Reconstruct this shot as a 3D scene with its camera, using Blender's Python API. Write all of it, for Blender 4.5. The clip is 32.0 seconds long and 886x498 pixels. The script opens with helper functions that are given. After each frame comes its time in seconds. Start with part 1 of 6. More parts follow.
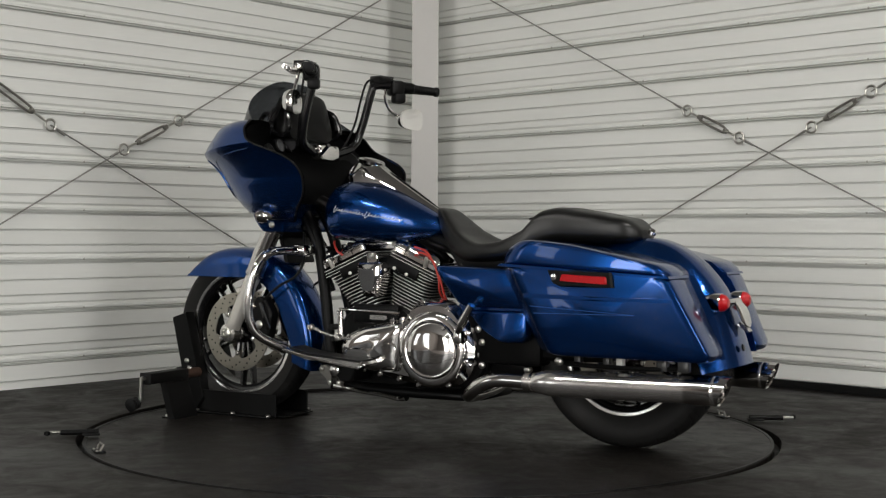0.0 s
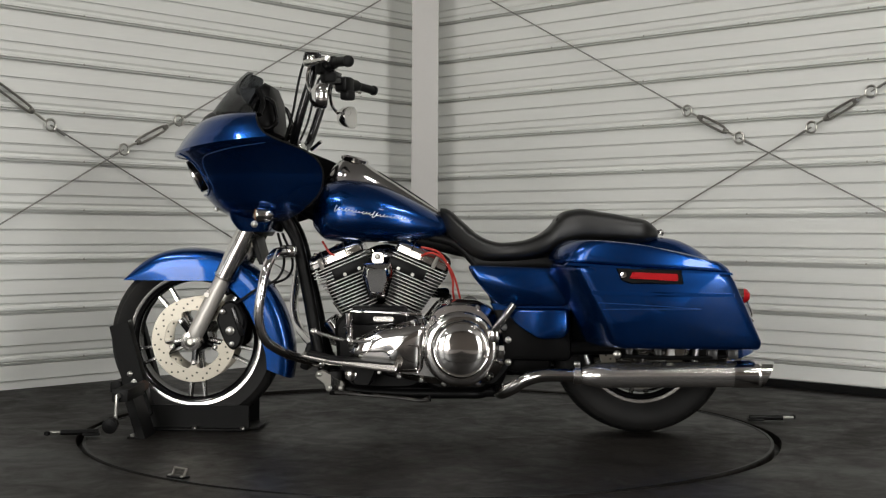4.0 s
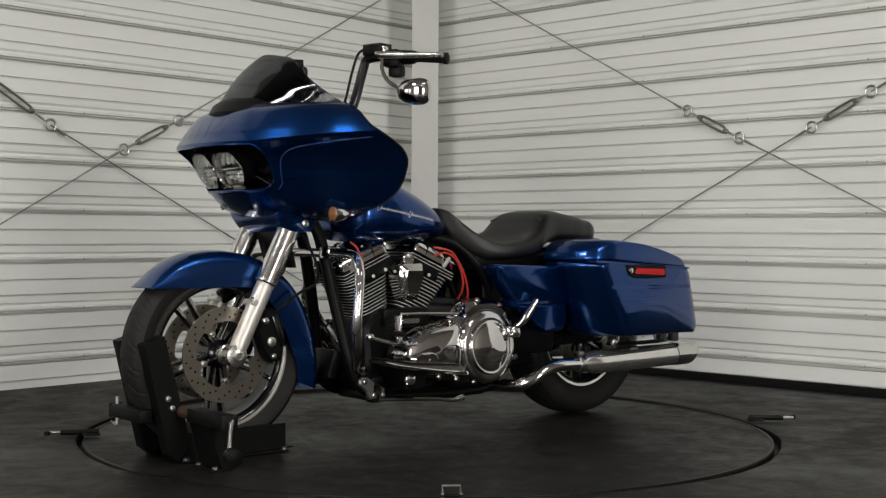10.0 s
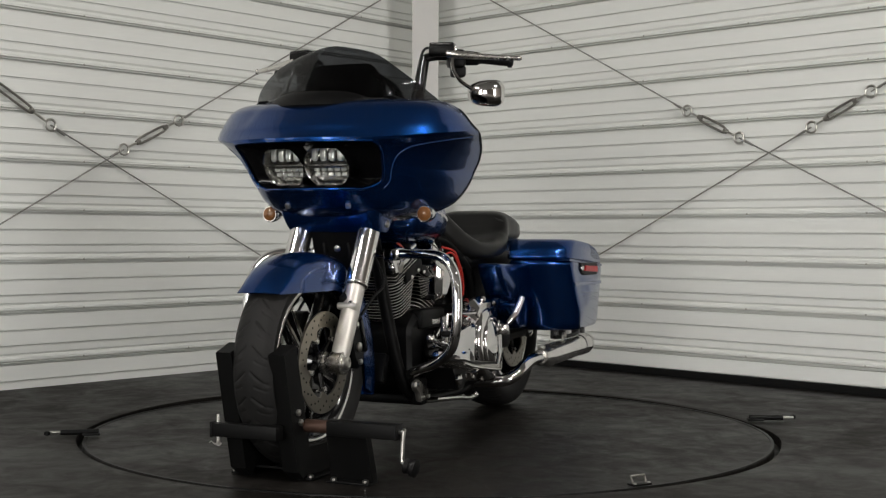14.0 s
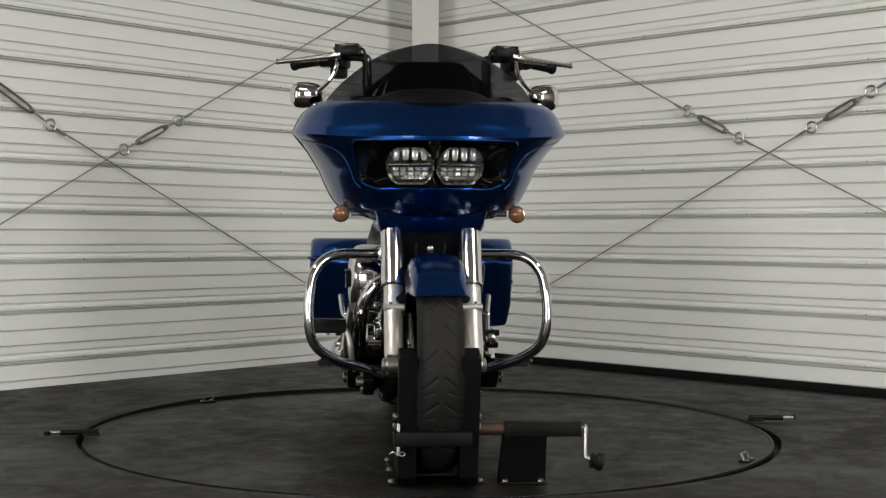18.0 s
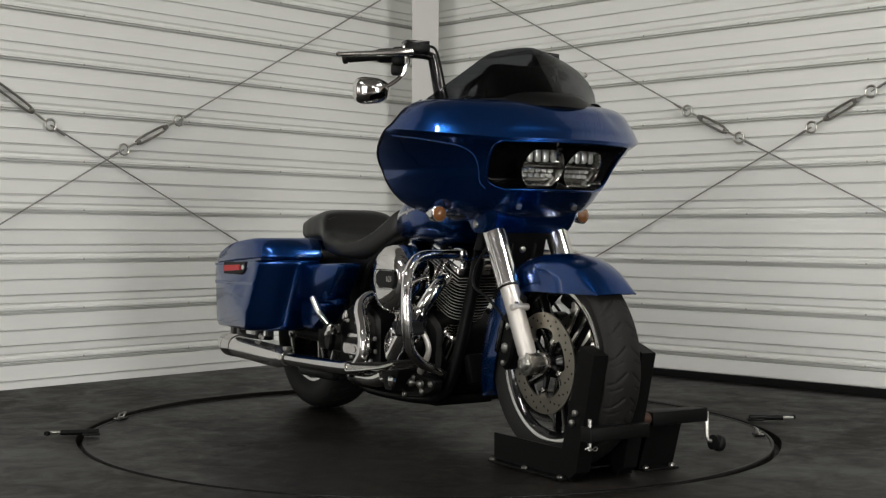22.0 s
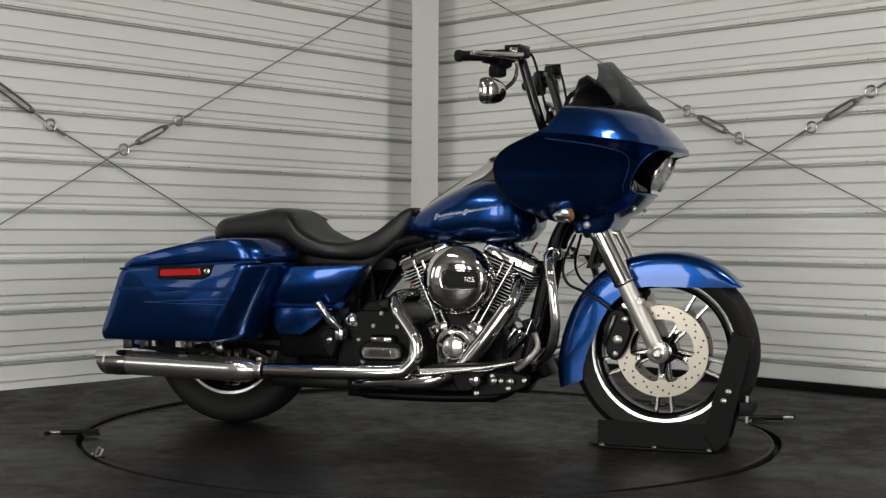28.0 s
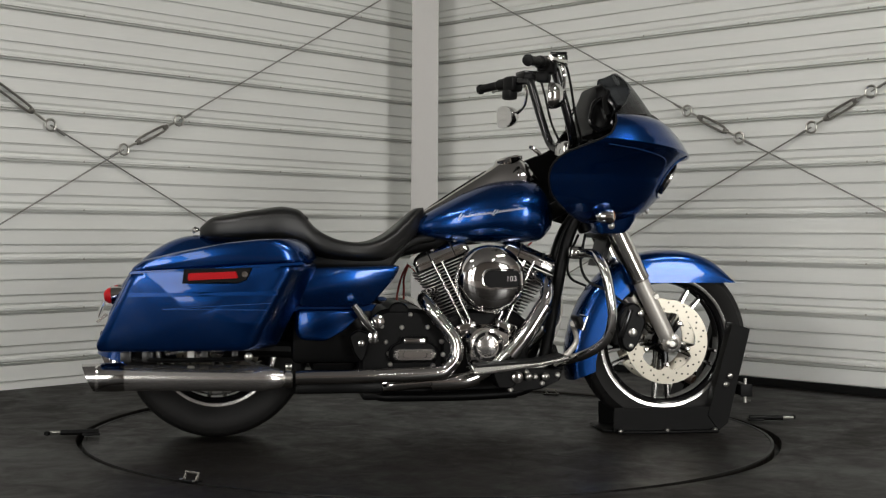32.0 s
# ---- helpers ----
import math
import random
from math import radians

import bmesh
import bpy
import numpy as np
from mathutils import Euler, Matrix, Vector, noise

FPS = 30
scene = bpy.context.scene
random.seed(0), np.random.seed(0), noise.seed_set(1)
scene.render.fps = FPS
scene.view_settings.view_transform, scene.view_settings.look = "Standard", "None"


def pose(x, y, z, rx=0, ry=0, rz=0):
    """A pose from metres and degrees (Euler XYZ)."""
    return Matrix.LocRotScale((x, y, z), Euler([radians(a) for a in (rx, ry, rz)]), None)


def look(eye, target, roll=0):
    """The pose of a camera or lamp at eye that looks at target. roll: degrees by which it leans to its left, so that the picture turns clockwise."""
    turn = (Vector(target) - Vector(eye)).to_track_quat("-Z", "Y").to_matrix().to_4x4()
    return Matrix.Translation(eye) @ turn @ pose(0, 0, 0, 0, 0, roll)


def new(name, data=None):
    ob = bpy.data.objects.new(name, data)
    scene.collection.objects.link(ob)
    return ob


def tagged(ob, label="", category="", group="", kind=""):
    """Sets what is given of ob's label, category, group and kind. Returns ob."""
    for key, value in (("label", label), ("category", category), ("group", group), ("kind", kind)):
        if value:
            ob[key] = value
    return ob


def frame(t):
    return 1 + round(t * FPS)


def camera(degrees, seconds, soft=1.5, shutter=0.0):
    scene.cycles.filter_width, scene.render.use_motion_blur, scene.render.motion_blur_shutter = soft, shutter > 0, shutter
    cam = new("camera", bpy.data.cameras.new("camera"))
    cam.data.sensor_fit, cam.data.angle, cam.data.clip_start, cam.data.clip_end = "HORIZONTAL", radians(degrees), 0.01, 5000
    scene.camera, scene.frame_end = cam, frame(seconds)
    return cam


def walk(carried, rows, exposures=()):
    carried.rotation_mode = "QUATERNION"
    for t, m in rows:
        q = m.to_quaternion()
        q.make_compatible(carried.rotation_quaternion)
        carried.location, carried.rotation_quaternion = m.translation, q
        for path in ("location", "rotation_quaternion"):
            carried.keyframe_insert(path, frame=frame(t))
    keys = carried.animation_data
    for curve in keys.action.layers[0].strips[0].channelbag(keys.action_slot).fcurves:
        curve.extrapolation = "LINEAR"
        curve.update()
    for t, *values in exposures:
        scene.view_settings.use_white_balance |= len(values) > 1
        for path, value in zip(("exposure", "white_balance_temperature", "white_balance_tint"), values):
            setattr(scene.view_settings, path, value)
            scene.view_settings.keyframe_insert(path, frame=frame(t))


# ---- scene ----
EYE = Vector((0.0, -4.748, 0.7213))
AIM = Vector((math.sin(radians(0.567)), math.cos(radians(0.567)), -math.tan(radians(0.679))))
cam = camera(37.705, 32.0, soft=1.3)
VIEW = look(EYE, EYE + AIM, 0.28)
walk(cam, [(0.0, VIEW), (32.0, VIEW)], exposures=[(0.0, 0.0), (6.0, 0.0), (11.0, 0.04), (17.0, 0.06), (22.0, 0.04), (28.0, -0.09), (32.0, -0.09)])

# ---- world and light ----
world = bpy.data.worlds.new("sky")
world.use_nodes = True
scene.world = world
sky = world.node_tree.nodes.new("ShaderNodeTexSky")
sky.sky_type, sky.sun_disc = "NISHITA", False
sky.sun_elevation, sky.sun_rotation = radians(35), radians(200)
world.node_tree.links.new(sky.outputs[0], world.node_tree.nodes["Background"].inputs[0])
world.node_tree.nodes["Background"].inputs[1].default_value = 0.08
scene.view_settings.exposure = 0.0


def area(name, m, sx, sy, watts, colour):
    lamp = bpy.data.lights.new(name, "AREA")
    lamp.shape, lamp.size, lamp.size_y, lamp.energy, lamp.color = "RECTANGLE", sx, sy, watts, colour
    ob = new(name, lamp)
    ob.matrix_world = m
    return ob


# ---- materials ----
def ramp_mix(nt, fac, a, b):
    mix = nt.nodes.new("ShaderNodeMix")
    mix.data_type = "RGBA"
    nt.links.new(fac, mix.inputs[0])
    mix.inputs[6].default_value, mix.inputs[7].default_value = (*a, 1), (*b, 1)
    return mix.outputs[2]


def material(name, colour, rough=0.5, metal=0.0, vary=0.12, scale=6.0, fine=90.0, bump=0.0, coat=0.0, stretch=(1, 1, 1), rough_vary=0.06, dirt=None, dirt_amount=0.0, spec=0.5):
    """A surface with variation at two scales, fine relief and, where given, patches of dirt."""
    m = bpy.data.materials.new(name)
    m.use_nodes = True
    nt = m.node_tree
    p = nt.nodes["Principled BSDF"]
    where = nt.nodes.new("ShaderNodeTexCoord")
    size = nt.nodes.new("ShaderNodeMapping")
    size.inputs["Scale"].default_value = stretch
    nt.links.new(where.outputs["Object"], size.inputs[0])
    coarse, grain = nt.nodes.new("ShaderNodeTexNoise"), nt.nodes.new("ShaderNodeTexNoise")
    for n, s, d in ((coarse, scale, 4.0), (grain, fine, 2.0)):
        n.inputs["Scale"].default_value, n.inputs["Detail"].default_value = s, d
        nt.links.new(size.outputs[0], n.inputs["Vector"])
    both = nt.nodes.new("ShaderNodeMath")
    both.operation = "MULTIPLY_ADD"
    both.inputs[1].default_value = 0.35
    nt.links.new(grain.outputs[0], both.inputs[0])
    scaled = nt.nodes.new("ShaderNodeMath")
    scaled.operation = "MULTIPLY"
    scaled.inputs[1].default_value = 0.65
    nt.links.new(coarse.outputs[0], scaled.inputs[0])
    nt.links.new(scaled.outputs[0], both.inputs[2])
    low = tuple(c * (1 - vary * 2) for c in colour)
    high = tuple(min(1, c * (1 + vary * 2)) for c in colour)
    out = ramp_mix(nt, both.outputs[0], low, high)
    if dirt:
        edge = nt.nodes.new("ShaderNodeMapRange")
        edge.inputs[1].default_value, edge.inputs[2].default_value = 0.5, 0.75
        edge.inputs[4].default_value = dirt_amount
        nt.links.new(coarse.outputs[0], edge.inputs[0])
        mix = nt.nodes.new("ShaderNodeMix")
        mix.data_type = "RGBA"
        nt.links.new(edge.outputs[0], mix.inputs[0])
        nt.links.new(out, mix.inputs[6])
        mix.inputs[7].default_value = (*dirt, 1)
        out = mix.outputs[2]
    nt.links.new(out, p.inputs["Base Color"])
    spread = nt.nodes.new("ShaderNodeMapRange")
    spread.inputs[3].default_value, spread.inputs[4].default_value = max(0.01, rough - rough_vary), min(1, rough + rough_vary)
    nt.links.new(both.outputs[0], spread.inputs[0])
    nt.links.new(spread.outputs[0], p.inputs["Roughness"])
    p.inputs["Metallic"].default_value = metal
    p.inputs["Specular IOR Level"].default_value = spec
    p.inputs["Coat Weight"].default_value, p.inputs["Coat Roughness"].default_value = coat, 0.03
    if bump:
        relief = nt.nodes.new("ShaderNodeBump")
        relief.inputs["Strength"].default_value, relief.inputs["Distance"].default_value = bump, 0.004
        nt.links.new(both.outputs[0], relief.inputs["Height"])
        nt.links.new(relief.outputs[0], p.inputs["Normal"])
    return m


M_SIDING = material("painted steel siding", (0.765, 0.774, 0.748), 0.45, 0.0, 0.035, 1.3, 14.0, 0.05, stretch=(0.35, 1, 14), spec=0.45)
M_COLUMN = material("primed steel", (0.54, 0.53, 0.515), 0.5, 0.0, 0.03, 2.0, 60.0, 0.05)
M_RUBBER_MAT = material("black rubber mat", (0.0088, 0.0076, 0.0066), 0.54, 0.0, 0.16, 1.6, 160.0, 0.25, rough_vary=0.10, dirt=(0.019, 0.0175, 0.0155), dirt_amount=0.45, spec=0.11)
M_DISC = material("turntable top", (0.0080, 0.0070, 0.0061), 0.46, 0.0, 0.15, 2.2, 140.0, 0.18, rough_vary=0.10, dirt=(0.0165, 0.0153, 0.0135), dirt_amount=0.4, spec=0.15)
for mat_floor, big, small in ((M_RUBBER_MAT, 0.9, 7.0), (M_DISC, 1.3, 9.0)):
    # pale dry smudges over the black rubber, and gloss that comes and goes
    nt = mat_floor.node_tree
    shader = nt.nodes["Principled BSDF"]
    spot = nt.nodes.new("ShaderNodeTexCoord")
    wide, thin, lift, sum_, blend, shine = (nt.nodes.new(k) for k in ("ShaderNodeTexNoise", "ShaderNodeTexNoise", "ShaderNodeMapRange", "ShaderNodeMath", "ShaderNodeMix", "ShaderNodeMapRange"))
    for n, size, rough in ((wide, big, 0.62), (thin, small, 0.7)):
        n.inputs["Scale"].default_value, n.inputs["Detail"].default_value, n.inputs["Roughness"].default_value = size, 5.0, rough
        n.inputs["Distortion"].default_value = 0.6
        nt.links.new(spot.outputs["Object"], n.inputs["Vector"])
    sum_.operation = "MULTIPLY"
    nt.links.new(wide.outputs[0], sum_.inputs[0])
    nt.links.new(thin.outputs[0], sum_.inputs[1])
    lift.inputs[1].default_value, lift.inputs[2].default_value, lift.inputs[4].default_value = 0.20, 0.42, 0.50
    nt.links.new(sum_.outputs[0], lift.inputs[0])
    blend.data_type = "RGBA"
    old = shader.inputs["Base Color"].links[0].from_socket
    nt.links.new(lift.outputs[0], blend.inputs[0])
    nt.links.new(old, blend.inputs[6])
    blend.inputs[7].default_value = (0.0245, 0.0215, 0.0190, 1)
    nt.links.new(blend.outputs[2], shader.inputs["Base Color"])
    shine.inputs[1].default_value, shine.inputs[2].default_value = 0.15, 0.40
    shine.inputs[3].default_value, shine.inputs[4].default_value = 0.34, 0.66
    nt.links.new(sum_.outputs[0], shine.inputs[0])
    nt.links.new(shine.outputs[0], shader.inputs["Roughness"])
M_BASE = material("dark base strip", (0.006, 0.006, 0.006), 0.8, spec=0.1)
M_DARK_WALL = material("dim plaster", (0.24, 0.215, 0.195), 0.8, vary=0.1)
M_CEILING = material("pale ceiling liner", (0.22, 0.215, 0.21), 0.8, vary=0.1)
M_REFLECTOR = material("bright reflector", (0.84, 0.83, 0.80), 0.22, 0.55, 0.05, 60.0, 300.0)
M_BOWL = material("metallised reflector", (0.55, 0.54, 0.51), 0.16, 1.0, 0.15, 40.0, 200.0)
M_CABLE = material("steel wire", (0.30, 0.295, 0.28), 0.45, 0.8, fine=400)
M_ZINC = material("zinc plated steel", (0.52, 0.51, 0.48), 0.3, 1.0, fine=200)
M_BLUE = material("metallic blue paint", (0.0010, 0.038, 0.176), 0.25, 0.90, 0.05, 2.0, 1500.0, 0.0, coat=0.6)
M_PIN = material("pale blue pinstripe", (0.035, 0.095, 0.27), 0.25, 0.2, coat=1.0)
M_DULL = material("dull steel", (0.25, 0.24, 0.22), 0.45, 0.9, 0.15, 20.0, 200.0)
M_CHROME = material("chrome", (0.68, 0.665, 0.65), 0.07, 1.0, 0.02, 3.0, 60.0, rough_vary=0.03)
M_FORK = material("satin fork alloy", (0.66, 0.635, 0.59), 0.42, 0.75, 0.05, 5.0, 260.0)
M_COVER = material("polished fork cover", (0.70, 0.685, 0.66), 0.13, 1.0, 0.03, 5.0, 260.0)
M_FIN = material("bright machined edge", (0.82, 0.80, 0.76), 0.35, 0.45, 0.04, 8.0, 300.0)
M_MUFFLER = material("brushed chrome", (0.78, 0.76, 0.74), 0.17, 0.95, 0.03, 5.0, 260.0)
M_STEEL = material("brushed steel", (0.62, 0.60, 0.57), 0.26, 1.0, 0.06, 5.0, 220.0)
M_ROTOR = material("brake disc steel", (0.36, 0.335, 0.285), 0.30, 1.0, 0.1, 12.0, 200.0)
M_BLACK = material("gloss black", (0.004, 0.004, 0.0045), 0.14, 0.0, 0.2, 5.0, 90.0)
M_SATIN = material("satin black metal", (0.0026, 0.0026, 0.0027), 0.40, 0.0, 0.2, 9.0, 160.0, 0.06, spec=0.16)
M_PLASTIC = material("black plastic", (0.0050, 0.0050, 0.0052), 0.5, 0.0, 0.15, 9.0, 300.0, 0.1, spec=0.18)
M_LEATHER = material("black vinyl", (0.0052, 0.0052, 0.0050), 0.40, 0.0, 0.16, 5.0, 260.0, 0.16, spec=0.42, rough_vary=0.14)
M_TYRE = material("tyre rubber", (0.0095, 0.0092, 0.009), 0.6, 0.0, 0.2, 6.0, 120.0, 0.15, dirt=(0.026, 0.024, 0.022), dirt_amount=0.25, spec=0.22)
M_MACHINED = material("machined aluminium", (0.70, 0.69, 0.67), 0.20, 1.0, 0.04, 8.0, 300.0)
M_RED = material("red lens", (0.42, 0.006, 0.010), 0.30, 0.0, 0.1, 40.0, 200.0, coat=0.15, spec=0.3)
M_AMBER = material("smoked amber lens", (0.20, 0.085, 0.030), 0.15, 0.0, 0.1, 40.0, 200.0, coat=0.6)
M_WIRE_RED = material("red silicone wire", (0.42, 0.03, 0.02), 0.4)
M_COPPER = material("rusty screw", (0.075, 0.042, 0.030), 0.5, 0.5)
M_GREY_STEEL = material("worn grey steel", (0.05, 0.05, 0.05), 0.35, 0.5, 0.15, 12.0, 150.0)
M_CHOCK = material("black powder-coated steel", (0.0032, 0.0032, 0.0032), 0.5, 0.0, 0.2, 9.0, 160.0, 0.08, spec=0.14)
M_INNER = material("black moulded plastic", (0.0016, 0.0016, 0.0018), 0.55, 0.0, 0.15, 9.0, 300.0, 0.06, spec=0.06)
M_WHITE = material("white tag", (0.75, 0.75, 0.72), 0.5)
M_GUM = material("grey gauge face", (0.08, 0.08, 0.085), 0.25)


def glass(name, tint, rough=0.03, gloss=0.5):
    m = bpy.data.materials.new(name)
    m.use_nodes = True
    nt = m.node_tree
    for n in list(nt.nodes):
        if n.type == "BSDF_PRINCIPLED":
            nt.nodes.remove(n)
    clear, shine, mix, edge, steep, curve = (nt.nodes.new(k) for k in ("ShaderNodeBsdfTransparent", "ShaderNodeBsdfGlossy", "ShaderNodeMixShader", "ShaderNodeLayerWeight", "ShaderNodeMath", "ShaderNodeMath"))
    clear.inputs[0].default_value = (*tint, 1)
    shine.inputs["Roughness"].default_value = rough
    steep.operation, steep.inputs[1].default_value = "POWER", 4.0
    curve.operation, curve.inputs[1].default_value, curve.inputs[2].default_value = "MULTIPLY_ADD", gloss, 0.035
    nt.links.new(edge.outputs["Facing"], steep.inputs[0])
    nt.links.new(steep.outputs[0], curve.inputs[0])
    nt.links.new(curve.outputs[0], mix.inputs[0])
    nt.links.new(clear.outputs[0], mix.inputs[1])
    nt.links.new(shine.outputs[0], mix.inputs[2])
    nt.links.new(mix.outputs[0], nt.nodes["Material Output"].inputs[0])
    return m


M_SMOKE = glass("smoked screen", (0.28, 0.29, 0.305))
M_LENS = glass("clear lens", (0.93, 0.94, 0.94))


def glow(name, colour, strength):
    m = bpy.data.materials.new(name)
    m.use_nodes = True
    p = m.node_tree.nodes["Principled BSDF"]
    p.inputs["Base Color"].default_value = (0.8, 0.8, 0.8, 1)
    p.inputs["Emission Color"].default_value, p.inputs["Emission Strength"].default_value = (*colour, 1), strength
    return m


# ---- mesh tools ----
def box(c, s, bevel=0.0, turn=None, bm=None, seg=2):
    """A box of size s about c, with rounded edges, turned by Euler degrees."""
    bm = bm or bmesh.new()
    m = Matrix.Translation(c) @ (pose(0, 0, 0, *turn) if turn else Matrix()) @ Matrix.Diagonal((*s, 1))
    made = bmesh.ops.create_cube(bm, size=1, matrix=m)["verts"]
    if bevel:
        edges = list({e for v in made for e in v.link_edges})
        bmesh.ops.bevel(bm, geom=edges, offset=bevel, segments=seg, affect="EDGES", profile=0.5)
    return bm


def loft(rings, cap=True, bm=None, closed=True):
    """Faces between rings of equally many points."""
    bm = bm or bmesh.new()
    rows = [[bm.verts.new(p) for p in r] for r in rings]
    n = len(rows[0])
    for a, b in zip(rows, rows[1:]):
        for k in range(n if closed else n - 1):
            bm.faces.new((a[k], a[(k + 1) % n], b[(k + 1) % n], b[k]))
    if cap and closed:
        bm.faces.new(rows[0])
        bm.faces.new(rows[-1][::-1])
    return bm


def axis_frame(axis):
    return Vector(axis).normalized().to_track_quat("Z", "Y").to_matrix()


def lathe(profile, origin, axis, seg=24, bm=None, cap=True):
    """Turns (radius, height) pairs about an axis through origin."""
    f = axis_frame(axis)
    rings = []
    for r, h in profile:
        rings.append([Vector(origin) + f @ Vector((max(r, 1e-4) * math.cos(2 * math.pi * k / seg), max(r, 1e-4) * math.sin(2 * math.pi * k / seg), h)) for k in range(seg)])
    return loft(rings, cap, bm)


def rod(a, b, r, r2=None, seg=14, bm=None, edge=0.0):
    a, b = Vector(a), Vector(b)
    r2 = r if r2 is None else r2
    d = (b - a).length
    e = edge or min(r, r2) * 0.15
    return lathe([(r - e, 0), (r, e), (r2, d - e), (r2 - e, d)], a, b - a, seg, bm)


def bend(points, steps=6):
    """A smooth line through the points."""
    p = [Vector(v) for v in points]
    p = [p[0] * 2 - p[1]] + p + [p[-1] * 2 - p[-2]]
    out = []
    for a, b, c, d in zip(p, p[1:], p[2:], p[3:]):
        for k in range(steps):
            t = k / steps
            out.append(0.5 * (2 * b + (c - a) * t + (2 * a - 5 * b + 4 * c - d) * t * t + (3 * b - a - 3 * c + d) * t ** 3))
    return out + [p[-2]]


def tube(points, r, seg=12, steps=6, bm=None, smooth=True):
    """A round tube along a line; r may be a list, one radius a point of the line."""
    line = bend(points, steps) if smooth else [Vector(v) for v in points]
    radii = [r] * len(line) if not isinstance(r, (list, tuple)) else list(np.interp(np.linspace(0, 1, len(line)), np.linspace(0, 1, len(r)), r))
    rings, up = [], None
    for k, p in enumerate(line):
        d = (line[min(k + 1, len(line) - 1)] - line[max(k - 1, 0)]).normalized()
        if up is None:
            up = d.orthogonal().normalized()
        up = (up - d * up.dot(d)).normalized()
        side = d.cross(up)
        rings.append([p + (up * math.cos(2 * math.pi * j / seg) + side * math.sin(2 * math.pi * j / seg)) * radii[k] for j in range(seg)])
    return loft(rings, True, bm)


def rounded(poly, r, n=4):
    """The polygon with its corners rounded."""
    out, m = [], len(poly)
    for k in range(m):
        p, a, b = Vector(poly[k]), Vector(poly[k - 1]), Vector(poly[(k + 1) % m])
        rr = min(r, (a - p).length * 0.45, (b - p).length * 0.45)
        s, e = p + (a - p).normalized() * rr, p + (b - p).normalized() * rr
        for j in range(n + 1):
            t = j / n
            out.append(s * (1 - t) ** 2 + p * 2 * t * (1 - t) + e * t * t)
    return out


def prism(poly, y0, y1, edge=0.004, corner=0.0, bm=None):
    """A plate with the outline poly in (x, z), from y0 to y1, with softened rims."""
    pts = rounded(poly, corner) if corner else [Vector(v) for v in poly]
    mid = sum(pts, Vector((0, 0))) / len(pts)
    s = 1 if y1 > y0 else -1
    rings = []
    for y, k in ((y0, 1), (y0 + s * edge, 0), (y1 - s * edge, 0), (y1, 1)):
        rings.append([Vector((p.x - (p - mid).normalized().x * edge * k, y, p.y - (p - mid).normalized().y * edge * k)) for p in pts])
    return loft(rings, True, bm)


def spline(x, xs, ys):
    """Smooth value at x through the pairs (xs, ys)."""
    xs, ys = np.array(xs, float), np.array(ys, float)
    g = np.gradient(ys, xs)
    x = min(max(x, xs[0]), xs[-1])
    k = min(int(np.searchsorted(xs, x, "right")) - 1, len(xs) - 2)
    h = xs[k + 1] - xs[k]
    t = (x - xs[k]) / h
    return float((2 * t ** 3 - 3 * t ** 2 + 1) * ys[k] + (t ** 3 - 2 * t ** 2 + t) * h * g[k] + (3 * t ** 2 - 2 * t ** 3) * ys[k + 1] + (t ** 3 - t ** 2) * h * g[k + 1])


def power(v, e):
    return math.copysign(abs(v) ** e, v)


def to_mesh(name, bm, materials, sharp=35):
    bmesh.ops.recalc_face_normals(bm, faces=bm.faces[:])
    me = bpy.data.meshes.new(name)
    bm.to_mesh(me)
    bm.free()
    for m in materials if isinstance(materials, (list, tuple)) else [materials]:
        me.materials.append(m)
    me.polygons.foreach_set("use_smooth", [True] * len(me.polygons))
    me.set_sharp_from_angle(angle=radians(sharp))
    return me


def part(name, bm, mat, parent=None, label="", sharp=35):
    """Links a bmesh as one mesh object, under a thing or a part."""
    ob = new(name, to_mesh(name, bm, mat, sharp))
    if parent:
        ob.parent = parent
    return tagged(ob, label)


def flip(bm):
    """The same shape on the other side of the machine."""
    for v in bm.verts:
        v.co.y = -v.co.y
    return bm


def pair(name, make, mat, parent, label="", sharp=35):
    """A part for each side, from a function that draws the left one."""
    return [part(name, make(), mat, parent, label, sharp), part(name, flip(make()), mat, parent, label, sharp)]


# ---- the corner of the building ----
CORNER = Vector((-0.097, 3.087, 0.0))
LEFT_WAY, RIGHT_WAY = radians(47.75 + 180), radians(-45.0)
FLOOR_Z, WALL_H, SIDING_H = 0.008, 4.6, 4.58
PITCH, FIRST = 0.2286, 0.128


def rib_profile(height):
    """(height, depth) pairs of the siding, floor to top: main ribs every nine inches, two small ones between."""
    out = [(0.0, 0.0)]
    k = -1
    while True:
        z = FIRST + k * PITCH
        # narrow slots cut behind the sheet stand in for the ribs' shadows
        for dz, d in ((-0.0128, 0.0), (-0.0124, -0.034), (-0.0012, -0.034), (-0.0007, 0.0030), (0.0016, 0.0030), (0.0020, -0.0220), (0.0084, -0.0220), (0.0088, 0.0050), (0.0150, 0.0050), (0.0158, 0.0020), (0.0176, 0.0020), (0.0184, 0.0044), (0.0315, 0.0005), (0.0325, -0.0105), (0.0420, 0.0), (0.0690, 0.0), (0.0748, 0.0024), (0.0756, 0.0024), (0.0759, -0.018), (0.0794, -0.018), (0.0797, 0.0004), (0.0880, 0.0), (0.1380, 0.0), (0.1438, 0.0024), (0.1446, 0.0024), (0.1449, -0.018), (0.1484, -0.018), (0.1487, 0.0004), (0.1570, 0.0)):
            if 0.01 < z + dz < height:
                out.append((z + dz, d))
        k += 1
        if z > height:
            break
    return out + [(height, 0.0)]


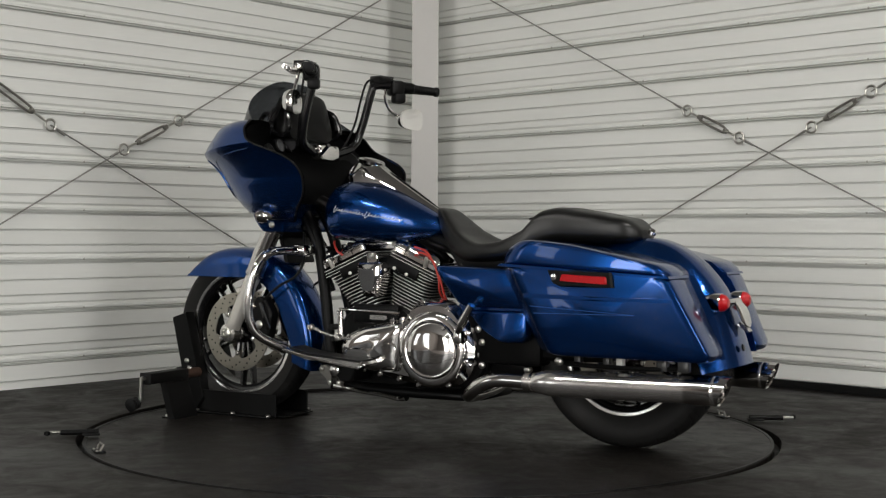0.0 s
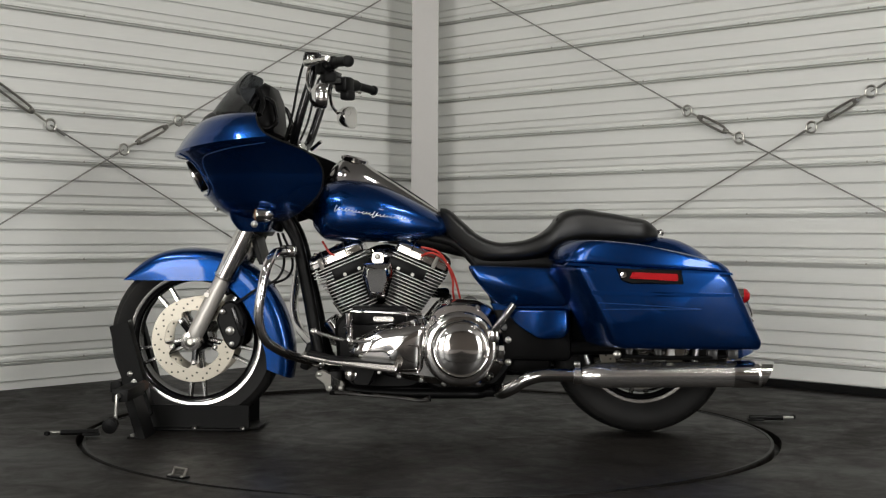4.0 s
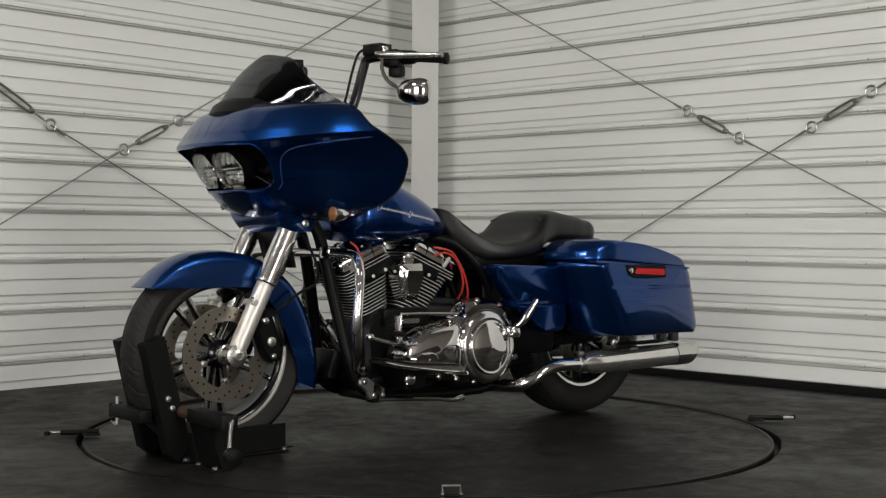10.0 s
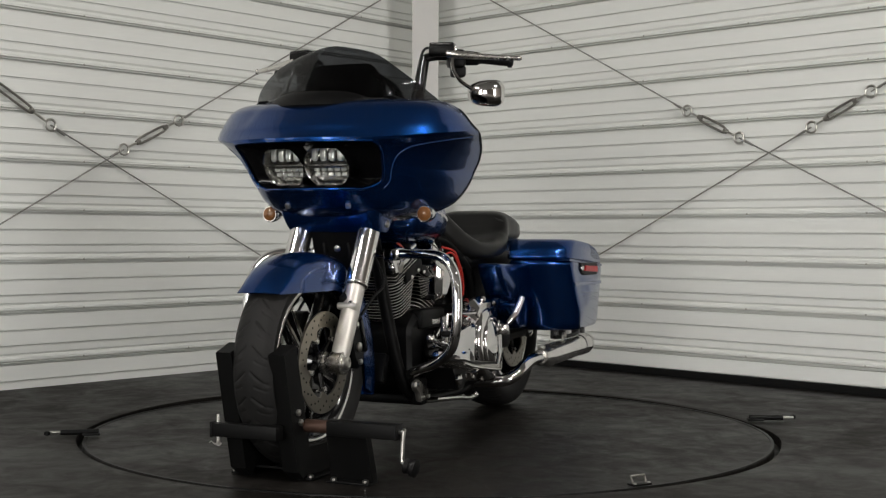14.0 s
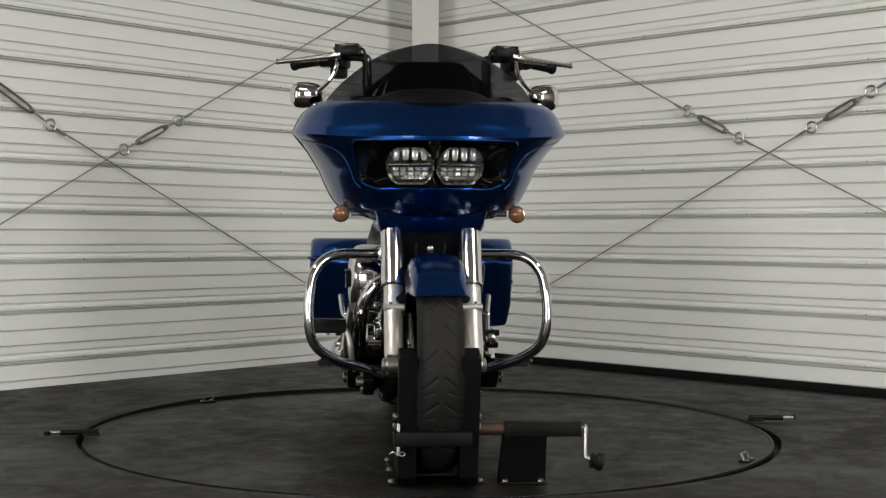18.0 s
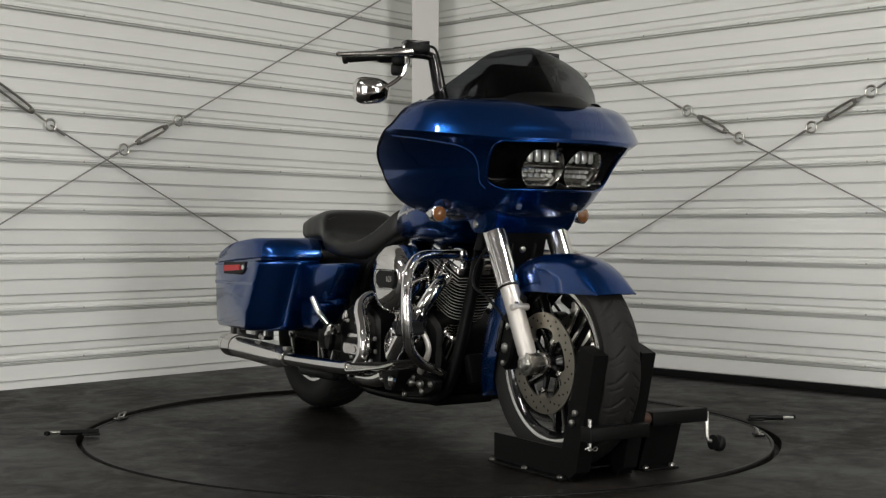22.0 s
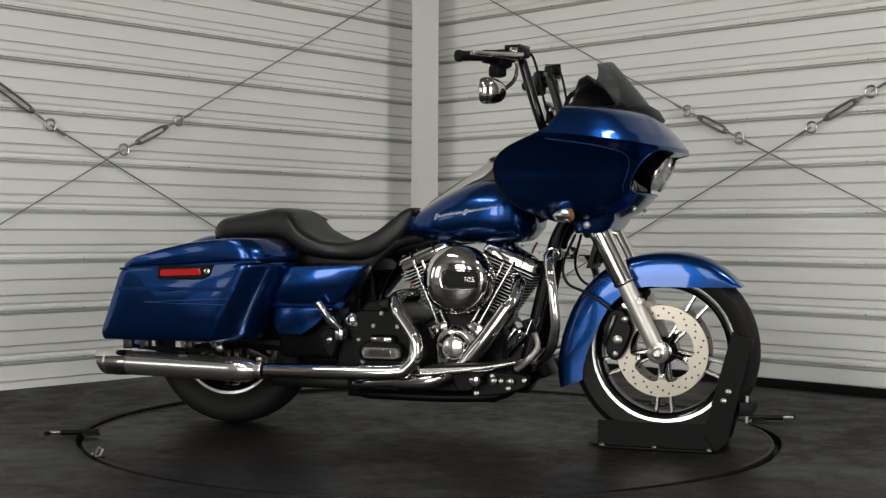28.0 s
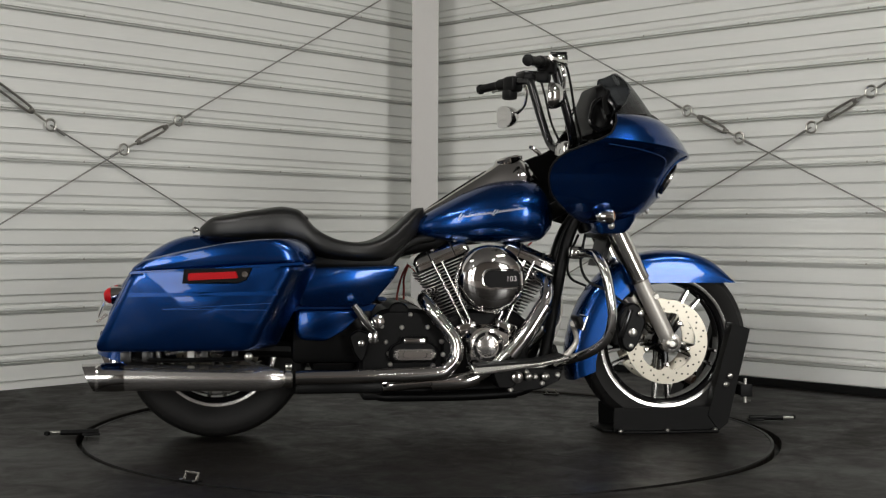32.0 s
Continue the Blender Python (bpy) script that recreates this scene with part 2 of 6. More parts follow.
def siding(name, way, inward, length, label, first, step):
    """One wall of ribbed sheet from the corner along its way; the ribs stand towards the room."""
    d = Vector((math.cos(way), math.sin(way), 0))
    n = Vector((-d.y, d.x, 0)) * inward
    prof = rib_profile(SIDING_H)
    bm = bmesh.new()
    spans = np.linspace(0, length, 21)
    rings = []
    for k, s in enumerate(spans):
        rings.append([CORNER + d * s + n * (q + 0.0012 * math.sin(k * 2.1 + z * 1.7)) + Vector((0, 0, z)) for z, q in prof])
    loft(rings, False, bm, closed=False)
    back = [[CORNER + d * s - n * 0.06 + Vector((0, 0, z)) for z in (0.0, SIDING_H)] for s in (0, length)]
    loft(back, False, bm, closed=False)
    wall = part(name, bm, M_SIDING, None, label, 4)
    tagged(wall, kind="structure")
    if inward < 0:
        # black strip in place of the dark gap under the wall
        part("base_strip", box(CORNER + d * (length / 2) + n * 0.004 + Vector((0, 0, 0.022)), (length, 0.03, 0.044), 0.003, (0, 0, math.degrees(way))), M_BASE, wall, "black strip standing for the dark gap along the wall foot")
    # screws beside every main rib, in columns
    head = lathe([(0.0052, 0), (0.0052, 0.002), (0.0032, 0.0042), (0.0005, 0.0046)], (0, 0, 0), (0, 0, 1), 8)
    me = to_mesh("screw", head, M_ZINC)
    s = first
    turn = n.to_track_quat("Z", "Y").to_matrix().to_4x4()
    while s < length - 0.05:
        for k in range(0, 9):
            ob = new("screw", me)
            ob.parent = wall
            ob.matrix_local = Matrix.Translation(CORNER + d * s + n * 0.0045 + Vector((0, 0, FIRST + k * PITCH + 0.010))) @ turn
        s += step
    return wall, d, n


wall_left, DL, NL = siding("wall_left", LEFT_WAY, 1, 5.00, "pale grey ribbed steel siding wall with grooves for the rib shadows", 0.46, 0.61)
wall_right, DR, NR = siding("wall_right", RIGHT_WAY, -1, 5.00, "pale grey ribbed steel siding wall with grooves for the rib shadows", 0.46, 0.61)
column = part("corner_column", box((-0.0346, 2.72, WALL_H / 2), (0.1503, 0.20, WALL_H), 0.004, (0, 0, 0.6)), M_COLUMN, None, "grey painted square steel column standing before the wall corner")
tagged(column, kind="structure")


def slab(name, corners, z0, z1, mat, label):
    rings = [[Vector((c.x, c.y, z)) for c in corners] for z in (z0, z1)]
    return tagged(part(name, loft(rings), mat, None, label), kind="structure")


def plain_wall(name, a, b, mat, label, gaps=()):
    """A wall from a to b, with openings (from, to, sill, head) where given, in order."""
    d = (b - a).normalized()
    n = Vector((-d.y, d.x, 0)) * 0.15
    bm = bmesh.new()
    pieces, done = [], 0.0
    for s, e, sill, head in gaps:
        pieces += [(done, s, 0, WALL_H), (s, e, head, WALL_H)] + ([(s, e, 0, sill)] if sill > 0 else [])
        done = e
    pieces.append((done, (b - a).length, 0, WALL_H))
    for s, e, z0, z1 in pieces:
        base = [a + d * s, a + d * e, a + d * e + n, a + d * s + n]
        loft([[Vector((c.x, c.y, z)) for c in base] for z in (z0, z1)], True, bm)
    return tagged(part(name, bm, mat, None, label), kind="structure")


HALL = [Vector(v) for v in ((-9, 5.2, 0), (-9, -11, 0), (9, -11, 0), (9, 5.2, 0))]
plain_wall("wall_west", HALL[1], HALL[0], M_DARK_WALL, "plain hall wall with two window openings", ((3.6, 5.2, 0.75, 3.25), (6.6, 8.2, 0.75, 3.25)))
plain_wall("wall_south", HALL[2], HALL[1], M_DARK_WALL, "unseen hall wall with two open doors and an added middle opening", ((1.2, 3.4, 0.0, 4.0), (10.4, 12.0, 0.0, 4.0), (13.0, 15.6, 0.0, 4.0)))
plain_wall("wall_east", HALL[3], HALL[2], M_DARK_WALL, "dark plain hall wall")
plain_wall("wall_north", HALL[0], HALL[3], M_DARK_WALL, "dark plain hall wall behind the siding")
slab("ceiling", HALL, WALL_H, WALL_H + 0.15, M_CEILING, "pale lined hall ceiling")

# ---- floor, pit and turntable ----
HOLE, DISC_R = 1.244, 1.226


def bump_at(a, mid, width):
    """1 at the angle mid (degrees), falling to 0 over width."""
    d = (a - radians(mid) + math.pi) % (2 * math.pi) - math.pi
    return math.exp(-(d / radians(width)) ** 2)


def floor_sheet():
    """Matting with a round cut-out; its edge curls up at the back and lies flat at the front."""
    bm = bmesh.new()
    n = 240
    rings = []
    for k in range(n):
        a = 2 * math.pi * k / n
        gap = 0.014 + 0.014 * bump_at(a, -5, 9) + 0.016 * bump_at(a, -35, 22) + 0.010 * bump_at(a, 188, 10) + 0.006 * bump_at(a, 150, 40) + 0.002 * math.sin(5 * a)
        lip = 0.0015 + 0.014 * bump_at(a, 128, 48) + 0.005 * bump_at(a, 60, 40)
        r = DISC_R + gap
        rings.append([(r, -0.035), (r, lip - 0.002), (r + 0.003, lip), (r + 0.05, lip * 0.8 + 0.001), (r + 0.16, 0.003 + lip * 0.45), (1.7, FLOOR_Z)])
    grid = [[bm.verts.new((r * math.cos(2 * math.pi * k / n), r * math.sin(2 * math.pi * k / n), z)) for r, z in rings[k]] for k in range(n)]
    far = [bm.verts.new((22 * math.cos(2 * math.pi * k / n), 22 * math.sin(2 * math.pi * k / n) - 4, FLOOR_Z)) for k in range(n)]
    for k in range(n):
        j = (k + 1) % n
        for q in range(5):
            bm.faces.new((grid[k][q], grid[j][q], grid[j][q + 1], grid[k][q + 1]))
        bm.faces.new((grid[k][5], grid[j][5], far[j], far[k]))
    bm.faces.new([g[0] for g in grid][::-1])
    return bm


M_CONCRETE = material("worn brown concrete", (0.125, 0.108, 0.097), 0.5, 0.0, 0.12, 1.2, 40.0, 0.1)
slab("hall_floor", [Vector(v) for v in ((-8.9, -10.9, 0), (8.9, -10.9, 0), (8.9, -3.0, 0), (-8.9, -3.0, 0))], FLOOR_Z - 0.02, FLOOR_Z + 0.006, M_CONCRETE, "brown concrete hall floor before the matting")
tagged(part("floor", floor_sheet(), M_RUBBER_MAT, None, "black rubber floor matting with a round cut-out"), kind="structure")
turntable = part("turntable", lathe([(0.0, -0.030), (DISC_R - 0.003, -0.030), (DISC_R, -0.027), (DISC_R, -0.002), (DISC_R - 0.002, 0.0), (0.0, 0.0)], (0, 0, 0), (0, 0, 1), 192), M_DISC, None, "large round black turntable plate set into the floor")
tagged(turntable, category="turntable")
part("rim_band", lathe([(DISC_R - 0.012, 0.0005), (DISC_R - 0.011, 0.0025), (DISC_R - 0.001, 0.0025), (DISC_R - 0.0005, 0.0)], (0, 0, 0), (0, 0, 1), 192, None, False), M_SATIN, turntable, "thin worn edge band")


def floor_hook(m):
    """A spring latch lying on the mat: sleeve, rod and knob."""
    hook = tagged(new("floor_latch"), "small black steel spring latch lying on the rubber mat", "latch", "latches by the turntable")
    part("sleeve", rod((-0.075, 0, 0.012), (0.055, 0, 0.012), 0.010), M_SATIN, hook)
    part("latch_rod", rod((-0.115, 0, 0.012), (-0.07, 0, 0.012), 0.006), M_ZINC, hook)
    part("knob", lathe([(0.004, 0), (0.011, 0.004), (0.011, 0.014), (0.004, 0.018)], (-0.118, -0.02, 0.004), (0, 0, 1), 12), M_SATIN, hook)
    part("bracket", box((0.03, 0, 0.004), (0.06, 0.035, 0.008), 0.002), M_SATIN, hook)
    hook.matrix_world = m
    return hook


floor_hook(pose(-1.215, -0.195, FLOOR_Z, 0, 0, 10))
floor_hook(pose(1.285, 0.225, FLOOR_Z, 0, 0, 178))


def tie_ring():
    """A folding tie-down loop on the turntable."""
    thing = tagged(new("tie_down_ring"), "small steel tie-down ring on the turntable edge", "ring", "tie-down rings")
    part("loop", tube([(-0.024, 0, 0.006), (-0.025, -0.010, 0.026), (0.025, -0.010, 0.026), (0.024, 0, 0.006)], 0.0042, 8, 1, smooth=False), M_DULL, thing)
    part("base_plate", box((0, 0.0, 0.003), (0.066, 0.034, 0.006), 0.0015), M_SATIN, thing)
    for x in (-0.026, 0.026):
        part("plate_screw", lathe([(0.005, 0), (0.005, 0.003), (0.002, 0.004)], (x, 0.010, 0.006), (0, 0, 1), 8), M_ZINC, thing)
    return thing


# ---- wire bracing on the walls ----
def brace(name, d, n, a, b, eyes, label):
    """A wire rope across a wall, from a to b (distance, height), with a turnbuckle between two ring eyes."""
    def at(s, z, off=0.022):
        return CORNER + d * s + n * off + Vector((0, 0, z))
    thing = tagged(new(name), label, "wire brace", "wall braces")
    A, B = at(*a), at(*b)
    line = (B - A).normalized()
    e0, e1 = at(*eyes[0]), at(*eyes[1])
    part("wire", rod(A, e0, 0.0036, seg=8), M_CABLE, thing)
    part("wire", rod(e1, B, 0.0036, seg=8), M_CABLE, thing)
    gap = e1 - e0
    t0, t1 = e0 + gap * 0.22, e1 - gap * 0.22
    for p, q in ((e0, t0), (e1, t1)):
        f = (q - p).normalized()
        r = 0.026
        c = p
        ring = []
        s = f.cross(n).normalized()
        for k in range(19):
            w = 2 * math.pi * k / 18
            ring.append(c + (f * math.cos(w) + s * math.sin(w)) * r)
        part("eye", tube(ring, 0.0055, 8, 1, smooth=False), M_ZINC, thing)
        part("threaded_rod", rod(p + f * r, q + f * 0.02, 0.0055, seg=8), M_ZINC, thing)
        part("ferrule", rod(p - f * (r + 0.012), p - f * (r + 0.060), 0.0065, 0.005, 10), M_CABLE, thing)
    f = (t1 - t0).normalized()
    s = f.cross(n).normalized()
    bm = bmesh.new()
    for k in (-1, 1):
        tube([t0 + f * 0.008, t0 + f * 0.03 + s * 0.013 * k, t1 - f * 0.03 + s * 0.013 * k, t1 - f * 0.008], 0.006, 8, 4, bm)
    for p in (t0, t1 - f * 0.022):
        rod(p, p + f * 0.022, 0.012, seg=10, bm=bm)
    part("turnbuckle", bm, M_DULL, thing)
    return thing


def along(p, d):
    return (Vector(p) - CORNER.to_2d()).dot(d.to_2d())


def hang(name, d, n, pts, label):
    """Braces from plan points (x, y, z): start, first eye, second eye, end."""
    s = [(along(p[:2], d), p[2]) for p in pts]
    return brace(name, d, n, s[0], s[3], (s[1], s[2]), label)


LABEL_WIRE = "thin steel wire rope brace with a turnbuckle, crossing the siding"
hang("wire_brace", DR, NR, [(0.30, 2.69, 2.085), (1.286, 1.702, 1.337), (1.496, 1.492, 1.188), (2.60, 0.39, 0.43)], LABEL_WIRE)
hang("wire_brace", DR, NR, [(0.60, 2.39, 0.40), (1.765, 1.223, 1.219), (1.969, 1.019, 1.362), (2.60, 0.39, 1.80)], LABEL_WIRE)
hang("wire_brace", DL, NL, [(-2.50, 0.45, 1.87), (-2.03, 0.96, 1.45), (-1.763, 1.253, 1.212), (-0.70, 2.43, 0.44)], LABEL_WIRE)
hang("wire_brace", DL, NL, [(-2.50, 0.45, 0.28), (-1.495, 1.547, 1.12), (-1.278, 1.787, 1.282), (-0.30, 2.86, 2.09)], LABEL_WIRE)


# ---- light of the hall, all of it out of view ----
def fill_bay(x, y, watts, size=0.55):
    """A square lamp under the ceiling, unseen and added for more light."""
    z = WALL_H - 0.30
    thing = tagged(new("high_bay_light"), "square white ceiling light, an unseen lamp added to the hall", "ceiling light", "warehouse ceiling lights")
    part("housing", box((x, y, z + 0.06), (size + 0.06, size + 0.06, 0.06), 0.01), M_WHITE, thing)
    part("diffuser", box((x, y, z + 0.015), (size, size, 0.03), 0.01), M_TUBE, thing)
    part("stem", rod((x, y, z + 0.08), (x, y, WALL_H), 0.012), M_WHITE, thing)
    area("high bay lamp", pose(x, y, z - 0.01), size, size, watts, (1.0, 0.965, 0.92))
    return thing


def fill_strip_light(x, y, turn, watts, length=2.4, width=0.30):
    """A long narrow lamp under the ceiling, unseen and added to brighten the walls."""
    z = WALL_H - 0.22
    thing = tagged(new("ceiling_strip_light"), "long white strip light, an unseen lamp added under the ceiling", "ceiling light", "ceiling strip lights")
    part("housing", box((x, y, z + 0.05), (length + 0.05, width + 0.05, 0.08), 0.01, (0, 0, turn)), M_WHITE, thing)
    part("diffuser", box((x, y, z), (length, width, 0.03), 0.01, (0, 0, turn)), M_TUBE, thing)
    for k in (-0.4, 0.4):
        e = Vector((math.cos(radians(turn)), math.sin(radians(turn)), 0)) * length * k
        part("stem", rod((x + e.x, y + e.y, z + 0.08), (x + e.x, y + e.y, WALL_H), 0.010), M_WHITE, thing)
    area("strip lamp", pose(x, y, z - 0.03, 0, 0, turn), length, width, watts, (1.0, 0.965, 0.92))
    return thing


M_TUBE = glow("lit diffuser", (1.0, 0.965, 0.92), 6.0)
# no strips are known here: added to brighten the walls, chiefly their tops
for side in (-1, 1):
    fill_strip_light(side * 2.9, -3.4, side * 60, 130, 1.8, 0.30)
# two more unseen lamps, added as weak fill from the rear
for x in (-3.0, 3.0):
    fill_bay(x, -8.2, 20)
# the narrow middle opening is added, only to brighten the saddlebags
for x, w, watts in ((-5.3, 2.55, 300), (-2.2, 1.55, 90), (6.7, 2.15, 430)):
    area("open door daylight", look((x, -10.95, 1.98), (x, 0, 1.98)), w, 3.9, watts, (1.0, 0.985, 0.95))
# windows out of view, placed for the bright reflections from the left
for y in (-6.6, -3.6):
    area("window daylight", look((-8.95, y, 2.0), (0, y, 2.0)), 1.55, 2.4, 24, (1.0, 0.99, 0.95))


# ---- the motorcycle: x forward, y to its left, z up, from the turntable's centre ----
bike = tagged(new("motorcycle"), "blue touring motorcycle with dark screen, tall handlebar and saddlebags", "motorcycle")
FRONT, REAR = Vector((0.865, 0, 0.328)), Vector((-0.765, 0, 0.322))


def tyre(c, radius, half, bead, groove):
    """A tyre with V-shaped grooves pressed into its tread."""
    rings, n = [], 540
    wall = [(bead - 0.006, 0.62), (bead + 0.004, 0.72), (bead + (radius - bead) * 0.35, 0.97), (bead + (radius - bead) * 0.62, 1.0)]
    shape = [(1.0, bead + (radius - bead) * 0.62), (0.93, radius - 0.026), (0.78, radius - 0.014), (0.56, radius - 0.006), (0.34, radius - 0.002), (0.0, radius)]
    us = [v[0] for v in shape[::-1]]
    rs = [v[1] for v in shape[::-1]]
    tread = [(spline(u, us, rs), u) for u in np.linspace(0.97, 0.04, 16)]
    half_line = wall + tread
    prof = [(r, half * u) for r, u in half_line] + [(r, -half * u) for r, u in half_line[::-1]]
    for r, h in prof:
        u = abs(h) / half
        ring = []
        for k in range(n):
            a = 2 * math.pi * k / n
            long = (k / n * groove + u * 0.75) % 1.0
            short = (k / n * groove + 0.5 + u * 0.45) % 1.0
            cut = 0.0
            if r > radius - 0.028:
                if 0.12 < u < 0.90 and long < 0.09:
                    cut = 0.0032
                if 0.35 < u < 0.80 and short < 0.06:
                    cut = 0.0024
            ring.append(c + Vector(((r - cut) * math.cos(a), h, (r - cut) * math.sin(a))))
        rings.append(ring)
    return loft(rings + [rings[0]], False)


def rim(c, outer, half):
    prof = [(outer, half), (outer - 0.003, half + 0.004), (outer - 0.014, half + 0.003), (outer - 0.024, half - 0.001), (outer - 0.034, half - 0.016), (outer - 0.030, 0.0), (outer - 0.034, -half + 0.016), (outer - 0.024, -half + 0.001), (outer - 0.014, -half - 0.003), (outer - 0.003, -half - 0.004), (outer, -half), (outer - 0.008, 0)]
    bm = lathe([(r, -h) for r, h in prof + prof[:1]], c, (0, 1, 0), 96, None, False)
    for f in bm.faces:
        m = f.calc_center_median() - c
        r = math.hypot(m.x, m.z)
        f.material_index = 1 if abs(m.y) > half - 0.004 and outer - 0.014 < r < outer - 0.001 else 0
    return bm


def spoke(c, ang, side, r0, r1, w, depth):
    """One arm of a split spoke: black with bright machined flanks."""
    a = radians(ang)
    f, s = Vector((math.cos(a), 0, math.sin(a))), Vector((-math.sin(a), 0, math.cos(a)))
    rings = []
    for t in (0, 0.25, 0.7, 1):
        p = c + f * (r0 + (r1 - r0) * t) + s * side * (0.010 + 0.018 * t)
        hw, hd = w * (1.15 - 0.3 * t), depth * (1.25 - 0.45 * t)
        rings.append([p + s * x * hw + Vector((0, y * hd, 0)) for x, y in ((-1, -0.7), (-0.55, -1), (0.55, -1), (1, -0.7), (1, 0.7), (0.55, 1), (-0.55, 1), (-1, 0.7))])
    bm = loft(rings)
    bm.faces.ensure_lookup_table()
    bm.normal_update()
    for fc in bm.faces:
        if abs(fc.normal.y) > 0.3 and abs(fc.normal.dot(f)) < 0.5:
            fc.material_index = 1
    return bm


def brake_disc(c, y, holes=True):
    """A floating disc: ring with five lugs, seen from its side."""
    bm = bmesh.new()
    n = 100
    inner, outer = [], []
    for k in range(n):
        a = 2 * math.pi * k / n
        lug = max(0.0, math.cos(5 * (a - radians(270)))) ** 5
        inner.append((0.108 - 0.034 * lug, a))
        outer.append((0.155, a))
    rows = []
    for lst, yy in ((inner, y - 0.0028), (outer, y - 0.0028), (outer, y + 0.0028), (inner, y + 0.0028), (inner, y - 0.0028)):
        rows.append([c + Vector((r * math.cos(a), yy, r * math.sin(a))) for r, a in lst])
    loft(rows, False, bm)
    return bm


hole_mesh = to_mesh("drill_hole", lathe([(0.0036, -0.0035), (0.0036, 0.0035)], (0, 0, 0), (0, 1, 0), 8), M_SATIN)


def disc_holes(c, y, disc):
    for k in range(45):
        a = 2 * math.pi * k / 45
        r = (0.121, 0.132, 0.144)[k % 3]
        ob = new("drill_hole", hole_mesh)
        ob.parent = disc
        ob.location = c + Vector((r * math.cos(a), y, r * math.sin(a)))


def wheel(name, c, radius, half, bead, rim_half, discs, label):
    hub = part(name, lathe([(0.018, -0.075), (0.034, -0.07), (0.034, -0.05), (0.047, -0.036), (0.047, 0.036), (0.034, 0.05), (0.034, 0.07), (0.018, 0.075)], c, (0, 1, 0), 32), M_BLACK, bike, label)
    part("tyre", tyre(c, radius, half, bead, 27), M_TYRE, hub, "black rubber tyre with V-shaped tread grooves")
    part("rim", rim(c, bead + 0.006, rim_half), [M_BLACK, M_MACHINED], hub, "gloss black rim with a machined bright lip")
    for k in range(5):
        for side in (-1, 1):
            part("spoke", spoke(c, 90 - 36 + 72 * k + 36 + 180, side, 0.036, bead - 0.018, 0.0075, rim_half * 0.42), [M_BLACK, M_MACHINED], hub)
    for y in discs:
        e = 1 if y > 0 else -1
        part("hub_spool", lathe([(0.020, 0.0), (0.033, 0.002), (0.033, 0.030), (0.026, 0.034), (0.026, 0.046), (0.018, 0.048)], c + Vector((0, e * 0.052, 0)), (0, e, 0), 28), M_STEEL, hub, "polished hub spool")
        disc = part("brake_disc", brake_disc(c, y), M_ROTOR, bike, "drilled steel brake disc")
        s = 1 if y > 0 else -1
        disc_holes(c, y, disc)
        for k in range(5):
            a = radians(270 + 72 * k)
            p = c + Vector((0.083 * math.cos(a), y, 0.083 * math.sin(a)))
            part("disc_bolt", lathe([(0.010, -0.006), (0.010, 0.006), (0.006, 0.009)] if s > 0 else [(0.006, -0.009), (0.010, -0.006), (0.010, 0.006)], p, (0, 1, 0), 10), M_STEEL, hub)
            part("disc_carrier", rod(c + Vector((0.03 * math.cos(a), y * 0.8, 0.03 * math.sin(a))), p - Vector((0, s * 0.004, 0)), 0.011, 0.008, 8), M_BLACK, hub)
    return hub


wheel("front_wheel", FRONT, 0.3195, 0.066, 0.2413, 0.046, (-0.072, 0.072), "black five-spoke front wheel with split spokes")
wheel("rear_wheel", REAR, 0.3215, 0.090, 0.2063, 0.064, (0.085,), "black five-spoke rear wheel")


# front fender, an arc round the front axle
def front_fender():
    rings = []
    for th in np.linspace(40, 201.5, 60):
        a = radians(th)
        ro = spline(th, (40, 60, 90, 130, 170, 201.5), (0.342, 0.347, 0.335, 0.342, 0.352, 0.384))
        ri = 0.217 / math.sin(a) if th < 100 else spline(th, (100, 112, 130, 170, 201.5), (0.2205, 0.229, 0.231, 0.236, 0.290))
        ri = min(ri, ro - 0.004)
        if th > 196:
            ri = max(ri, 0.25)
        w = spline(th, (40, 55, 90, 150, 201.5), (0.072, 0.078, 0.080, 0.080, 0.080))
        ring = []
        section = ((0.0, 1.0), (0.16, 1.0), (0.42, 1.0), (0.68, 0.99), (0.85, 0.91), (0.95, 0.70), (0.995, 0.34), (1.0, 0.0))
        half = [(ri + (ro - ri) * u, w * v) for u, v in section]
        half[-1] = (ro + 0.002, 0.0)
        outline = half + [(r, -y) for r, y in half[-2::-1]]
        inner = [(r - 0.004 if abs(y) < 0.9 * w else r, y * 0.955) for r, y in outline[::-1]]
        for r, y in outline + inner:
            ring.append(FRONT + Vector((r * math.cos(a), y, r * math.sin(a))))
        rings.append(ring)
    return loft(rings)


fender = part("front_fender", front_fender(), M_BLUE, bike, "glossy metallic blue front fender", 50)


# forks
def slanted(base, top, y):
    return Vector((base[0], y, base[1])), Vector((top[0], y, top[1]))


